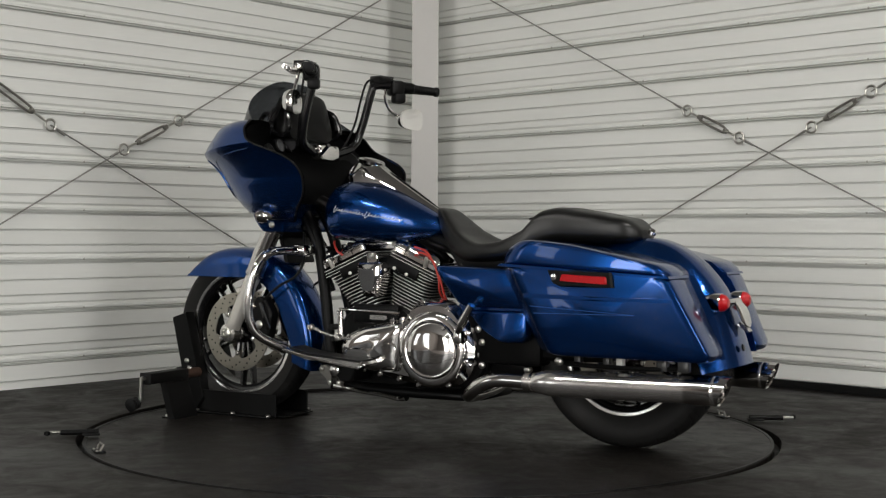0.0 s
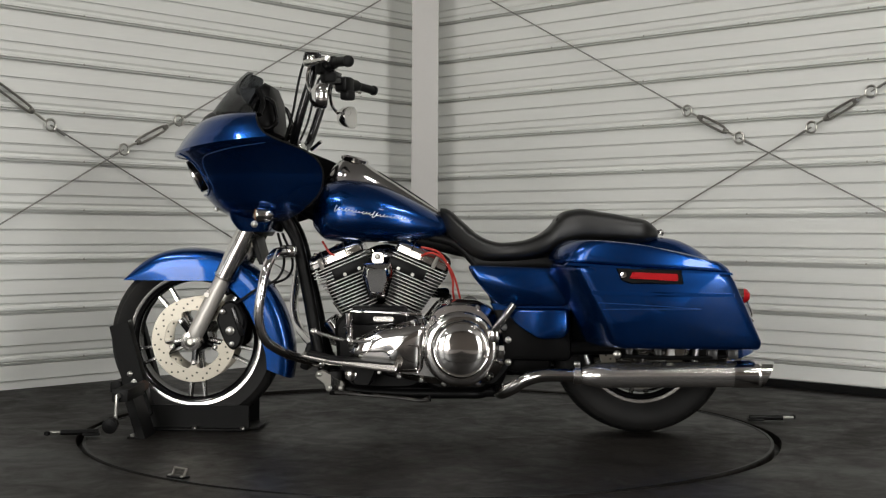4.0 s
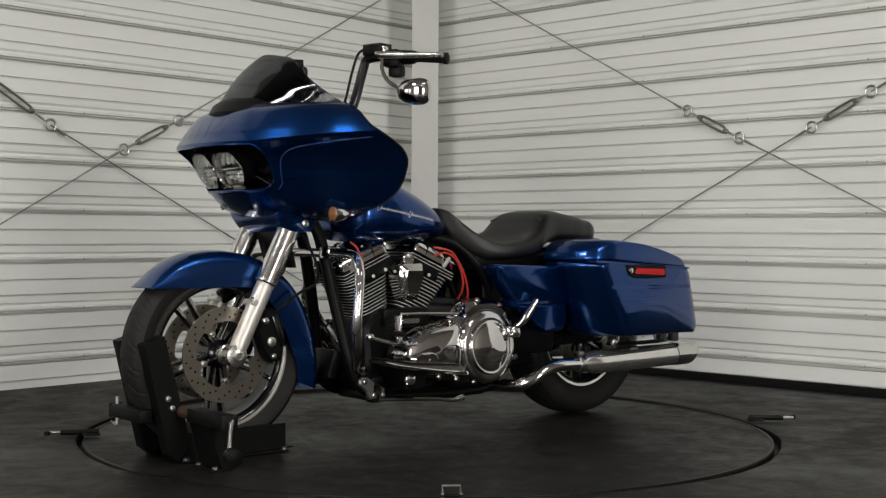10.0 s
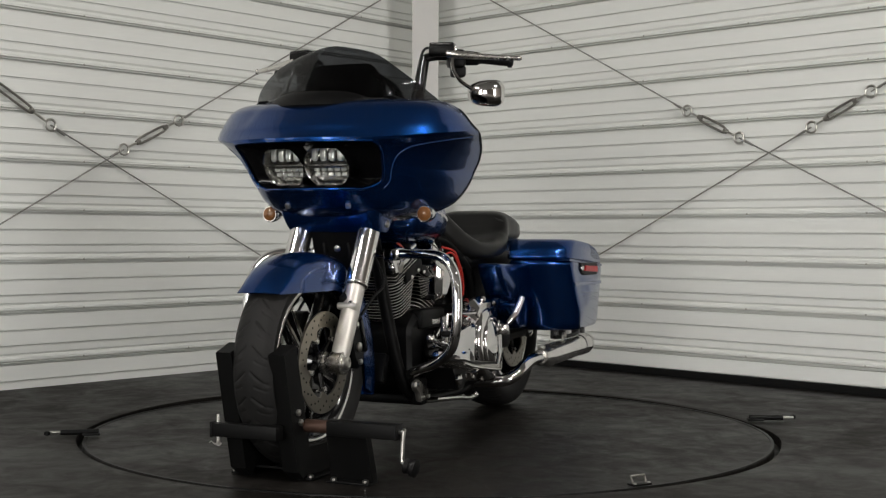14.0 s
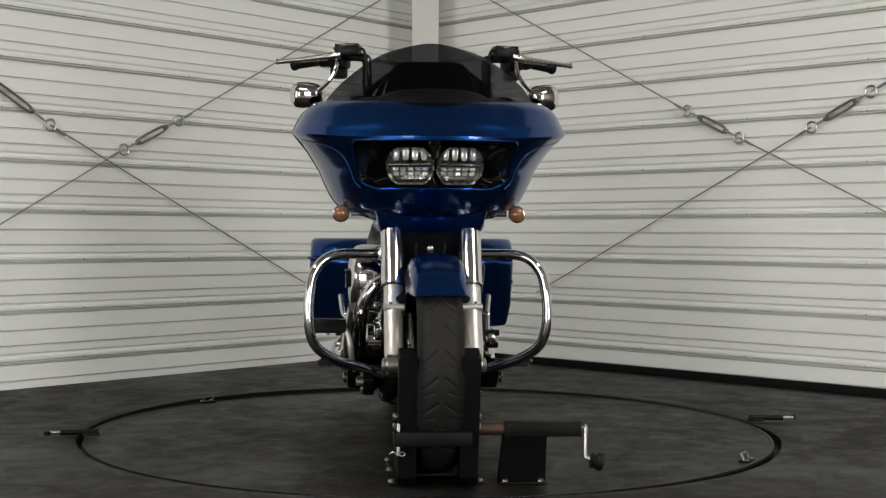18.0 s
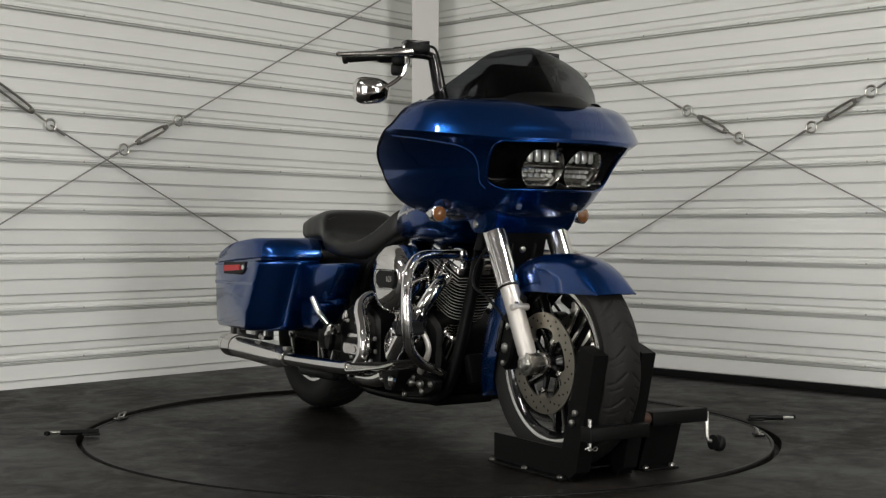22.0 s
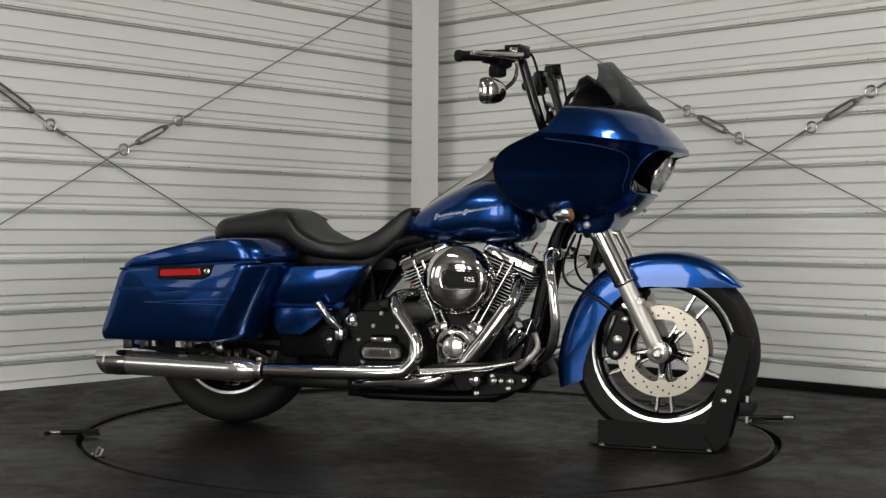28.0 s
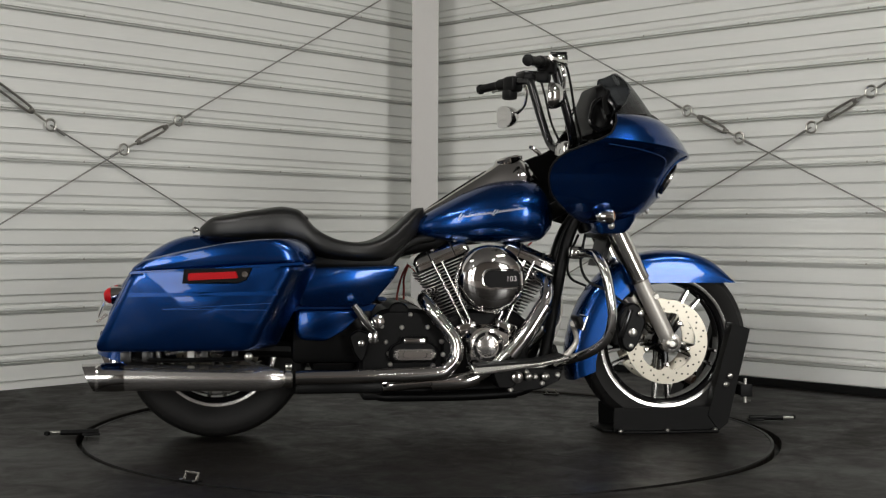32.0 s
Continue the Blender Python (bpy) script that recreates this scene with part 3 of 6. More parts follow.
for y in (0.121, -0.121):
    a, b = slanted((0.852, 0.345), (0.642, 0.765), y)
    d = b - a
    leg = part("fork_leg", tube([a, a + d * 0.05, a + d * 0.52], [0.024, 0.029, 0.029], 20, 4), M_FORK, bike, "brushed aluminium lower fork leg")
    part("fork_tube", rod(a + d * 0.50, b, 0.0355, 0.037, 24), M_COVER, bike, "bright metal upper fork cover")
    part("fork_collar", rod(a + d * 0.495, a + d * 0.53, 0.037, 0.037, 24), M_STEEL, leg)
    part("axle_clamp", lathe([(0.020, -0.024), (0.036, -0.020), (0.036, 0.020), (0.020, 0.024)], (FRONT.x - 0.004, y, FRONT.z), (0, 1, 0), 20), M_STEEL, leg)
    s = 1 if y > 0 else -1
    part("axle_nut", lathe([(0.021, 0), (0.021, 0.010), (0.013, 0.014), (0.010, 0.008)] if s > 0 else [(0.021, 0), (0.021, 0.010), (0.013, 0.014), (0.010, 0.008)], (FRONT.x - 0.004, y + s * 0.022, FRONT.z), (0, s, 0), 16), M_ZINC, leg)
    part("fender_bracket", box((0.765, y * 0.83, 0.515), (0.06, 0.03, 0.05), 0.008, (0, 26, 0)), M_PLASTIC, leg)
    part("fender_spacer", rod((0.800, y + s * 0.030, 0.497), (0.800, y - s * 0.034, 0.497), 0.011, seg=14), M_FORK, leg)
    part("bracket_bolt", lathe([(0.011, 0), (0.011, 0.008), (0.007, 0.011)], (0.795, y + s * 0.004, 0.505), (0, s, 0), 12), M_STEEL, leg)


def caliper():
    bm = prism([(0.665, 0.41), (0.705, 0.475), (0.745, 0.47), (0.775, 0.405), (0.745, 0.325), (0.715, 0.29), (0.685, 0.31)], 0.062, 0.118, 0.008, 0.02)
    return bm


for c in pair("brake_caliper", caliper, M_SATIN, bike, "black brake caliper"):
    s = 1 if c.data.vertices[0].co.y > 0 else -1
    part("caliper_bolt", lathe([(0.016, 0), (0.016, 0.006), (0.010, 0.009)], (0.722, s * 0.117, 0.365), (0, s, 0), 16), M_ZINC, c)
    part("caliper_bolt", lathe([(0.009, 0), (0.009, 0.008), (0.006, 0.010)], (0.715, s * 0.117, 0.318), (0, s, 0), 12), M_ZINC, c)
    part("caliper_bolt", lathe([(0.011, 0), (0.011, 0.012), (0.006, 0.014)], (0.748, s * 0.117, 0.435), (0, s, 0), 12), M_STEEL, c)
    part("caliper_bridge", box((0.695, s * 0.119, 0.40), (0.02, 0.012, 0.11), 0.004, (0, 20, 0)), M_BLACK, c)

# steering head cover under the fairing
shroud = loft([[Vector((x, y, z)) for x, y in rounded([(xf, -w), (xf, w), (xr, w), (xr, -w)], 0.03)] for z, xf, xr, w in ((0.725, 0.682, 0.585, 0.160), (0.745, 0.700, 0.575, 0.166), (0.77, 0.716, 0.56, 0.170), (0.80, 0.722, 0.54, 0.18), (0.83, 0.722, 0.50, 0.19))])
for v in shroud.verts:
    if v.co.z < 0.73:
        v.co.z += 0.020 * max(0.0, 1 - (v.co.y / 0.10) ** 2)
part("fork_shroud", shroud, M_BLUE, bike, "blue lower fork shroud")
for s in (1, -1):
    part("shroud_bolt", lathe([(0.013, 0), (0.012, 0.005), (0.004, 0.008)], (0.625, s * 0.166, 0.752), (0, s, 0), 14), M_ZINC, bike)
part("lower_triple_clamp", box((0.640, 0, 0.738), (0.085, 0.25, 0.03), 0.008, (0, -26, 0)), M_SATIN, bike)
part("fork_panel", prism([(0.606, 0.605), (0.622, 0.605), (0.660, 0.725), (0.640, 0.725)], -0.088, 0.088, 0.004), M_SATIN, bike, "black panel between the fork tubes")
part("panel_bolt", lathe([(0.011, 0), (0.011, 0.005), (0.005, 0.008)], (0.643, 0, 0.672), (1, 0, -0.3), 12), M_ZINC, bike)
for y in (-0.045, 0.045):
    part("panel_rib", box((0.641, y, 0.655), (0.012, 0.010, 0.075), 0.003, (0, 17, 0)), M_PLASTIC, bike)
for s in (1, -1):
    part("fairing_clip", box((0.776, s * 0.107, 0.806), (0.012, 0.016, 0.018), 0.004, (0, 30, 0)), M_ZINC, bike)
part("steering_stem", rod((0.585, 0, 0.735), (0.555, 0, 0.80), 0.035), M_SATIN, bike)


# fairing: plan outlines stacked by height
LEVELS = ((0.762, 0.685, 0.520, 0.170), (0.778, 0.735, 0.478, 0.222), (0.800, 0.775, 0.435, 0.278), (0.830, 0.806, 0.395, 0.308), (0.852, 0.826, 0.372, 0.321),
          (0.880, 0.848, 0.358, 0.335), (0.920, 0.877, 0.352, 0.354), (0.955, 0.902, 0.357, 0.384), (0.985, 0.924, 0.380, 0.413), (1.000, 0.938, 0.405, 0.434),
          (1.008, 0.938, 0.428, 0.438), (1.030, 0.918, 0.480, 0.430), (1.045, 0.906, 0.520, 0.425), (1.062, 0.889, 0.548, 0.419), (1.085, 0.866, 0.564, 0.411), (1.106, 0.846, 0.574, 0.400),
          (1.122, 0.822, 0.580, 0.382), (1.132, 0.790, 0.586, 0.364), (1.138, 0.740, 0.590, 0.338), (1.142, 0.680, 0.594, 0.295))


def crease_near(z):
    """1 at the crease's height, 0 a hand's width above and below it."""
    return max(0.0, 1 - abs(z - 1.005) / 0.10)


def plan_power(z):
    """How round the plan is: boxy below, rounder at the crease."""
    return 0.80 + 0.22 * crease_near(z)


def fairing_point(z, s, inset=0.0):
    """A point of the fairing's skin: s runs from -1 (right rear edge) over the nose to 1."""
    zs = [v[0] for v in LEVELS]
    xn, w = (float(np.interp(z, zs, [v[k] for v in LEVELS])) for k in (1, 3))
    # the crease climbs from the nose to the rear edge
    climb = 0.040 * crease_near(z)
    xr = float(np.interp(z + climb, zs, [v[2] for v in LEVELS]))
    a = abs(s) * math.pi / 2
    y = (w - inset) * power(math.sin(a), plan_power(z))
    x = xr + (xn - inset - xr) * math.cos(a) ** spline(z, (0.76, 0.95, 1.05, 1.14), (0.78, 0.74, 0.85, 0.95))
    # the hood in the middle stands a little proud of the shoulders
    rise = max(0.0, min(1.0, (z - 1.03) / 0.04)) * max(0.0, min(1.0, (1.14 - z) / 0.02))
    x += 0.006 * rise * max(0.0, min(1.0, (0.235 - 0.45 * (z - 1.01) - y) / 0.030))
    return Vector((x, math.copysign(y, s) if s else 0.0, z + climb * max(0.0, (abs(s) - 0.36) / 0.64) ** 1.2))


OPEN_LOW, OPEN_HIGH = 0.856, 0.998


def side_of(z, y):
    """The s at which the skin stands y from the middle, at height z."""
    w = float(np.interp(z, [v[0] for v in LEVELS], [v[3] for v in LEVELS]))
    return math.asin(min(1, y / w) ** (1 / plan_power(z))) / (math.pi / 2)


def open_half(z):
    t = max(-1.0, min(1.0, (z - 0.927) / 0.071))
    trim = 0.06 * max(0.0, t) ** 8 + 0.24 * max(0.0, -t) ** 5
    return side_of(z, (0.254 - 0.22 * max(0.0, 0.998 - z)) * (1 - trim))


def fairing_skin(inset, opening, rows):
    bm = bmesh.new()
    grid = []
    for z in rows:
        h = open_half(z)
        cols = list(np.linspace(-1, -h, 31)) + list(np.linspace(-h, h, 25))[1:-1] + list(np.linspace(h, 1, 31))
        grid.append([bm.verts.new(fairing_point(z, s, inset)) for s in cols])
    for i in range(len(rows) - 1):
        inside = opening and rows[i] > OPEN_LOW - 1e-4 and rows[i + 1] < OPEN_HIGH + 1e-4
        for k in range(len(grid[0]) - 1):
            if inside and 30 <= k < 54:
                continue
            bm.faces.new((grid[i][k], grid[i][k + 1], grid[i + 1][k + 1], grid[i + 1][k]))
    return bm


ROWS = sorted(set([v[0] for v in LEVELS] + [OPEN_LOW, OPEN_HIGH] + [OPEN_LOW + 0.142 * k / 14 for k in range(1, 14)] + [0.772, 0.79, 0.815, 0.84, 1.02, 1.038, 1.053, 1.073, 1.096, 1.114, 1.127]))
fairing = part("fairing", fairing_skin(0.0, True, ROWS), M_BLUE, bike, "glossy blue shark-nosed front fairing", 24)
part("inner_fairing", fairing_skin(0.012, True, [z for z in ROWS if z < 1.15]), M_INNER, bike, "black plastic inner fairing", 60)


def edge_line(z0, z1, s, off, n=14):
    return [fairing_point(z, s) + Vector((-off, 0, 0)) for z in np.linspace(z0, z1, n)]


for s in (1, -1):
    part("edge_trim", tube(edge_line(0.785, 1.136, s, 0.0), 0.0034, 8, 2), M_PLASTIC, fairing)


# dash panel that closes the fairing towards the rider
def dash_panel():
    rings = []
    for z, x, w in ((0.80, 0.52, 0.22), (0.88, 0.50, 0.28), (0.95, 0.52, 0.33), (1.02, 0.56, 0.37), (1.06, 0.60, 0.37), (1.10, 0.63, 0.33), (1.145, 0.64, 0.25)):
        rings.append([Vector((x + 0.05 * math.cos(math.pi * u / 2) ** 2 * (1 if z < 1.1 else 0.3), w * u, z)) for u in np.linspace(-1, 1, 21)] + [Vector((x + 0.09, w * u * 0.95, z)) for u in np.linspace(1, -1, 21)])
    return loft(rings)


dash = part("instrument_panel", dash_panel(), M_INNER, bike, "black instrument panel with round dials", 50)
for y, z, r in ((0.075, 1.075, 0.052), (-0.075, 1.075, 0.052), (0.165, 1.045, 0.030), (-0.165, 1.045, 0.030)):
    o = Vector((0.648, y, z)) if abs(y) < 0.1 else Vector((0.622, y, z))
    ring = part("dial", lathe([(r * 0.8, 0.0), (r, 0.0), (r, 0.035), (r * 0.86, 0.04), (r * 0.84, 0.03), (r * 0.3, 0.028)], o, (-1, 0, 0.25), 28), M_BLACK, dash, "round dial with a black bezel")
    part("dial_face", lathe([(r * 0.84, 0), (r * 0.84, 0.002)], o + Vector((-1, 0, 0.25)).normalized() * 0.031, (-1, 0, 0.25), 24), M_GUM, ring)
for s in (1, -1):
    part("speaker", lathe([(0.062, 0), (0.066, 0.012), (0.058, 0.016), (0.02, 0.006)], (0.57, s * 0.255, 0.99), (-1, -0.35 * s, 0.25), 28), M_SATIN, dash, "black speaker grille")
cowl = []
for x, z0, z1, w in ((0.552, 1.08, 1.150, 0.10), (0.562, 1.08, 1.215, 0.145), (0.580, 1.08, 1.256, 0.158), (0.605, 1.08, 1.268, 0.160), (0.630, 1.08, 1.250, 0.155), (0.655, 1.08, 1.212, 0.145), (0.690, 1.08, 1.165, 0.12)):
    cowl.append([Vector((x, y, z)) for y, z in rounded([(-w * 1.05, z0), (w * 1.05, z0), (w * 0.75, z1), (-w * 0.75, z1)], 0.05, 5)])
part("dash_cowl", loft(cowl), M_SATIN, dash, "black plastic cowl behind the screen")
for s in (1, -1):
    for cx, cz, hx, hz in ((0.590, 1.150, 0.050, 0.062), (0.652, 1.135, 0.030, 0.046)):
        out = rounded([(cx - hx, cz - hz * 0.5), (cx - hx * 0.6, cz + hz * 0.7), (cx + hx * 0.4, cz + hz), (cx + hx, cz + hz * 0.4), (cx + hx * 0.7, cz - hz * 0.7), (cx - hx * 0.3, cz - hz)], 0.02, 3)
        part("cowl_frame", tube([(p.x, s * (0.168 - 0.35 * max(0.0, p.y - 1.15)), p.y) for p in out + out[:1]], 0.0085, 8, 1, smooth=False), M_BLACK, dash, "gloss black frame on the dash cowl")
    part("cowl_strut", tube([(0.60, s * 0.21, 1.14), (0.595, s * 0.175, 1.19), (0.625, s * 0.11, 1.235)], 0.010, 10), M_SATIN, dash)
part("screen_unit", box((0.640, 0, 1.150), (0.05, 0.19, 0.09), 0.01, (0, -12, 0)), M_BLACK, dash, "dark glossy display")


# screen
def screen():
    rings = []
    for t in [1 - (1 - k / 25) ** 1.6 for k in range(26)]:
        w = spline(t, (0, 0.1, 0.2, 0.3, 0.45, 0.6, 0.72, 0.85, 0.92, 0.96, 0.985, 1.0), (0.346, 0.330, 0.312, 0.294, 0.262, 0.228, 0.198, 0.162, 0.138, 0.120, 0.104, 0.084))
        xc = 0.830 - 0.150 * t
        row, back = [], []
        for u in np.linspace(-1, 1, 25):
            x = xc - (0.225 * (1 - t) ** 2 + 0.035) * abs(u) ** 2.0
            z = 1.124 + 0.192 * t ** 0.95 + 0.010 * (1 - t) * (1 - u * u) - 0.012 * t * u * u
            row.append(Vector((x, w * u, z)))
            back.append(Vector((x - 0.004, w * u * 0.995, z - 0.003)))
        rings.append(row + back[::-1])
    return loft(rings)


part("windscreen", screen(), M_SMOKE, bike, "dark smoked short windscreen", 60)


def screen_base():
    """The scoop in the middle of the screen's foot."""
    rings = []
    for u in np.linspace(-1, 1, 31):
        y = 0.175 * u
        k = abs(y) / 0.332
        x = 0.838 - 0.225 * k ** 2.0
        full = max(0.04, 1 - abs(u) ** 4)
        rings.append([Vector((x - 0.022, y, 1.136 + 0.024 * full)), Vector((x + 0.002 * full, y, 1.130 + 0.014 * full)), Vector((x + 0.020 * full, y, 1.122 - 0.008 * full)), Vector((x + 0.014 * full, y, 1.116 - 0.012 * full)), Vector((x - 0.06, y, 1.100)), Vector((x - 0.06, y, 1.130))])
    return loft(rings)


part("screen_vent", screen_base(), M_SATIN, bike, "black air vent under the screen")
for s in (1, -1):
    part("screen_gasket", tube([(0.832 - 0.225 * u * u, s * 0.320 * u, 1.132 + 0.006 * (1 - u)) for u in np.linspace(0.50, 0.99, 9)], 0.0040, 8, 2), M_PLASTIC, bike)


# headlamp recess and lamps
def recess():
    """A black pocket behind the opening's rim."""
    rim = [fairing_point(OPEN_LOW, v) for v in np.linspace(-open_half(OPEN_LOW), open_half(OPEN_LOW), 25)]
    rim += [fairing_point(z, open_half(z)) for z in np.linspace(OPEN_LOW, OPEN_HIGH, 15)[1:-1]]
    rim += [fairing_point(OPEN_HIGH, v) for v in np.linspace(open_half(OPEN_HIGH), -open_half(OPEN_HIGH), 25)]
    rim += [fairing_point(z, -open_half(z)) for z in np.linspace(OPEN_HIGH, OPEN_LOW, 15)[1:-1]]
    loops = []
    for back, k, floor_x in ((0.0, 1.0, None), (0.010, 0.985, None), (0.0, 0.93, 0.5), (0.0, 0.86, 1.0), (0.0, 0.4, 1.0), (0.0, 0.005, 1.0)):
        loop = []
        for p in rim:
            x = p.x - back
            if floor_x is not None:
                deep = 0.797 - 0.35 * p.y * p.y + 0.6 * (p.z - 0.93)
                x = x + (min(deep, x - 0.02) - x) * floor_x
            loop.append(Vector((x, p.y * k, 0.928 + (p.z - 0.928) * k)))
        loops.append(loop)
    return loft(loops, False)


bezel = part("headlamp_bezel", recess(), M_BLACK, bike, "gloss black headlamp recess", 60)
for s in (1, -1):
    ctr = Vector((0.853, s * 0.0748, 0.926))
    tilt = pose(0, 0, 0, 0, 27, s * 6)
    shape = []
    for k in range(48):
        a = 2 * math.pi * k / 48
        r = 0.0740
        shape.append((r * math.cos(a), max(-0.0620, min(0.0620, r * math.sin(a)))))

    def lamp_ring(k, x):
        return [ctr + tilt.to_3x3() @ Vector((x, y * k, z * k)) for y, z in shape]
    lamp = part("headlamp", loft([lamp_ring(0.985, -0.002), lamp_ring(1.0, 0.004), lamp_ring(0.985, 0.008), lamp_ring(0.955, 0.006), lamp_ring(0.935, -0.004)], False), M_CHROME, bike, "headlamp with flat top and foot and a chrome ring")
    part("reflector_bowl", loft([lamp_ring(0.94, -0.003), lamp_ring(0.90, -0.022), lamp_ring(0.5, -0.034), lamp_ring(0.1, -0.035)], False), M_BOWL, lamp, "silvered reflector bowl")
    part("lamp_housing", loft([lamp_ring(0.80, -0.075), lamp_ring(0.96, -0.045), lamp_ring(0.98, -0.003)], False), M_BLACK, lamp)
    turn3 = tilt.to_3x3()
    rnd = random.Random(7)
    for k in range(4):
        yy = -0.042 + 0.028 * k
        cell = bmesh.new()
        box(ctr + turn3 @ Vector((-0.020, yy, 0.030)), (0.012, 0.019, 0.034), 0.004, (0, rnd.uniform(-6, 12), rnd.uniform(-16, 16)), cell, 2)
        box(ctr + turn3 @ Vector((-0.013, yy, 0.016)), (0.006, 0.013, 0.010), 0.002, (0, rnd.uniform(-8, 20), rnd.uniform(-14, 14)), cell, 1)
        part("reflector_cell", cell, M_REFLECTOR, lamp, "bright upper reflector cell")
    for k in range(5):
        yy = -0.044 + 0.022 * k
        for row in range(2):
            zz = -0.020 - 0.017 * row
            if math.hypot(yy, zz) < 0.062:
                part("reflector_cell", box(ctr + turn3 @ Vector((-0.020, yy, zz)), (0.010, 0.0175, 0.012), 0.003, (0, rnd.uniform(-10, 25), rnd.uniform(-14, 14)), None, 1), M_REFLECTOR, lamp)
    part("crossbar", box(ctr + turn3 @ Vector((-0.006, 0, -0.003)), (0.010, 0.130, 0.011), 0.003, (0, 27, s * 6)), M_CHROME, lamp, "bright bar across the lamp")
    part("lens", loft([lamp_ring(0.975, 0.005), lamp_ring(0.965, 0.010), lamp_ring(0.6, 0.016), lamp_ring(0.2, 0.018)]), M_LENS, lamp, "clear headlamp lens")
rim_line = [fairing_point(OPEN_LOW, v) for v in np.linspace(-open_half(OPEN_LOW), open_half(OPEN_LOW), 25)]
rim_line += [fairing_point(z, open_half(z)) for z in np.linspace(OPEN_LOW, OPEN_HIGH, 15)[1:-1]]
rim_line += [fairing_point(OPEN_HIGH, v) for v in np.linspace(open_half(OPEN_HIGH), -open_half(OPEN_HIGH), 25)]
rim_line += [fairing_point(z, -open_half(z)) for z in np.linspace(OPEN_HIGH, OPEN_LOW, 15)[1:]]
part("opening_rim", tube(rim_line, 0.0042, 8, 1, smooth=False), M_BLUE, fairing)

# pinstripe along the fairing and bags
for s in (1, -1):
    line = [fairing_point(z, s * v) * 1.0 for z, v in ((0.994, 0.95), (0.990, 0.8), (0.984, 0.66), (0.976, 0.56), (0.955, 0.495), (0.92, 0.47), (0.88, 0.455), (0.86, 0.42))]
    line = [p + Vector((0.0012, s * 0.0018, 0)) for p in line]
    part("pinstripe", tube(line, 0.0010, 6, 5), M_PIN, fairing, "thin pale blue pinstripe")


# front indicators on stalks
for s in (1, -1):
    o = Vector((0.580, s * 0.283, 0.784))
    ind = part("indicator", lathe([(0.007, -0.045), (0.021, -0.032), (0.027, -0.008), (0.028, 0.010), (0.025, 0.014)], o, (1, 0, 0), 24), M_CHROME, bike, "chrome bullet indicator")
    part("indicator_lens", lathe([(0.0245, 0.010), (0.022, 0.018), (0.012, 0.025), (0.001, 0.027)], o, (1, 0, 0), 24), M_AMBER, ind, "smoked amber lens")
    part("stalk", tube([(0.575, s * 0.20, 0.786), (0.57, s * 0.25, 0.786)], 0.010, 10, 1, smooth=False), M_CHROME, ind)
    part("stalk_base", box((0.57, s * 0.195, 0.785), (0.09, 0.03, 0.03), 0.01), M_SATIN, ind)


# ---- handlebar ----
bar_line = [(0.50, 0.06, 1.03), (0.492, 0.11, 1.04), (0.478, 0.175, 1.07), (0.45, 0.196, 1.16), (0.413, 0.199, 1.282), (0.405, 0.207, 1.304), (0.372, 0.262, 1.311), (0.31, 0.36, 1.305), (0.257, 0.446, 1.298)]
full = bend([(x, -y, z) for x, y, z in bar_line[::-1]] + bar_line, 5)
handlebar = part("handlebar", tube(full, [0.0130, 0.0130, 0.0150, 0.0162, 0.0162, 0.0162, 0.0162, 0.0162, 0.0162, 0.0162, 0.0150, 0.0130, 0.0130], 14, 1, smooth=False), M_BLACK, bike, "tall gloss black handlebar")
part("bar_clamp", box((0.50, 0, 1.03), (0.06, 0.13, 0.06), 0.012), M_CHROME, handlebar)
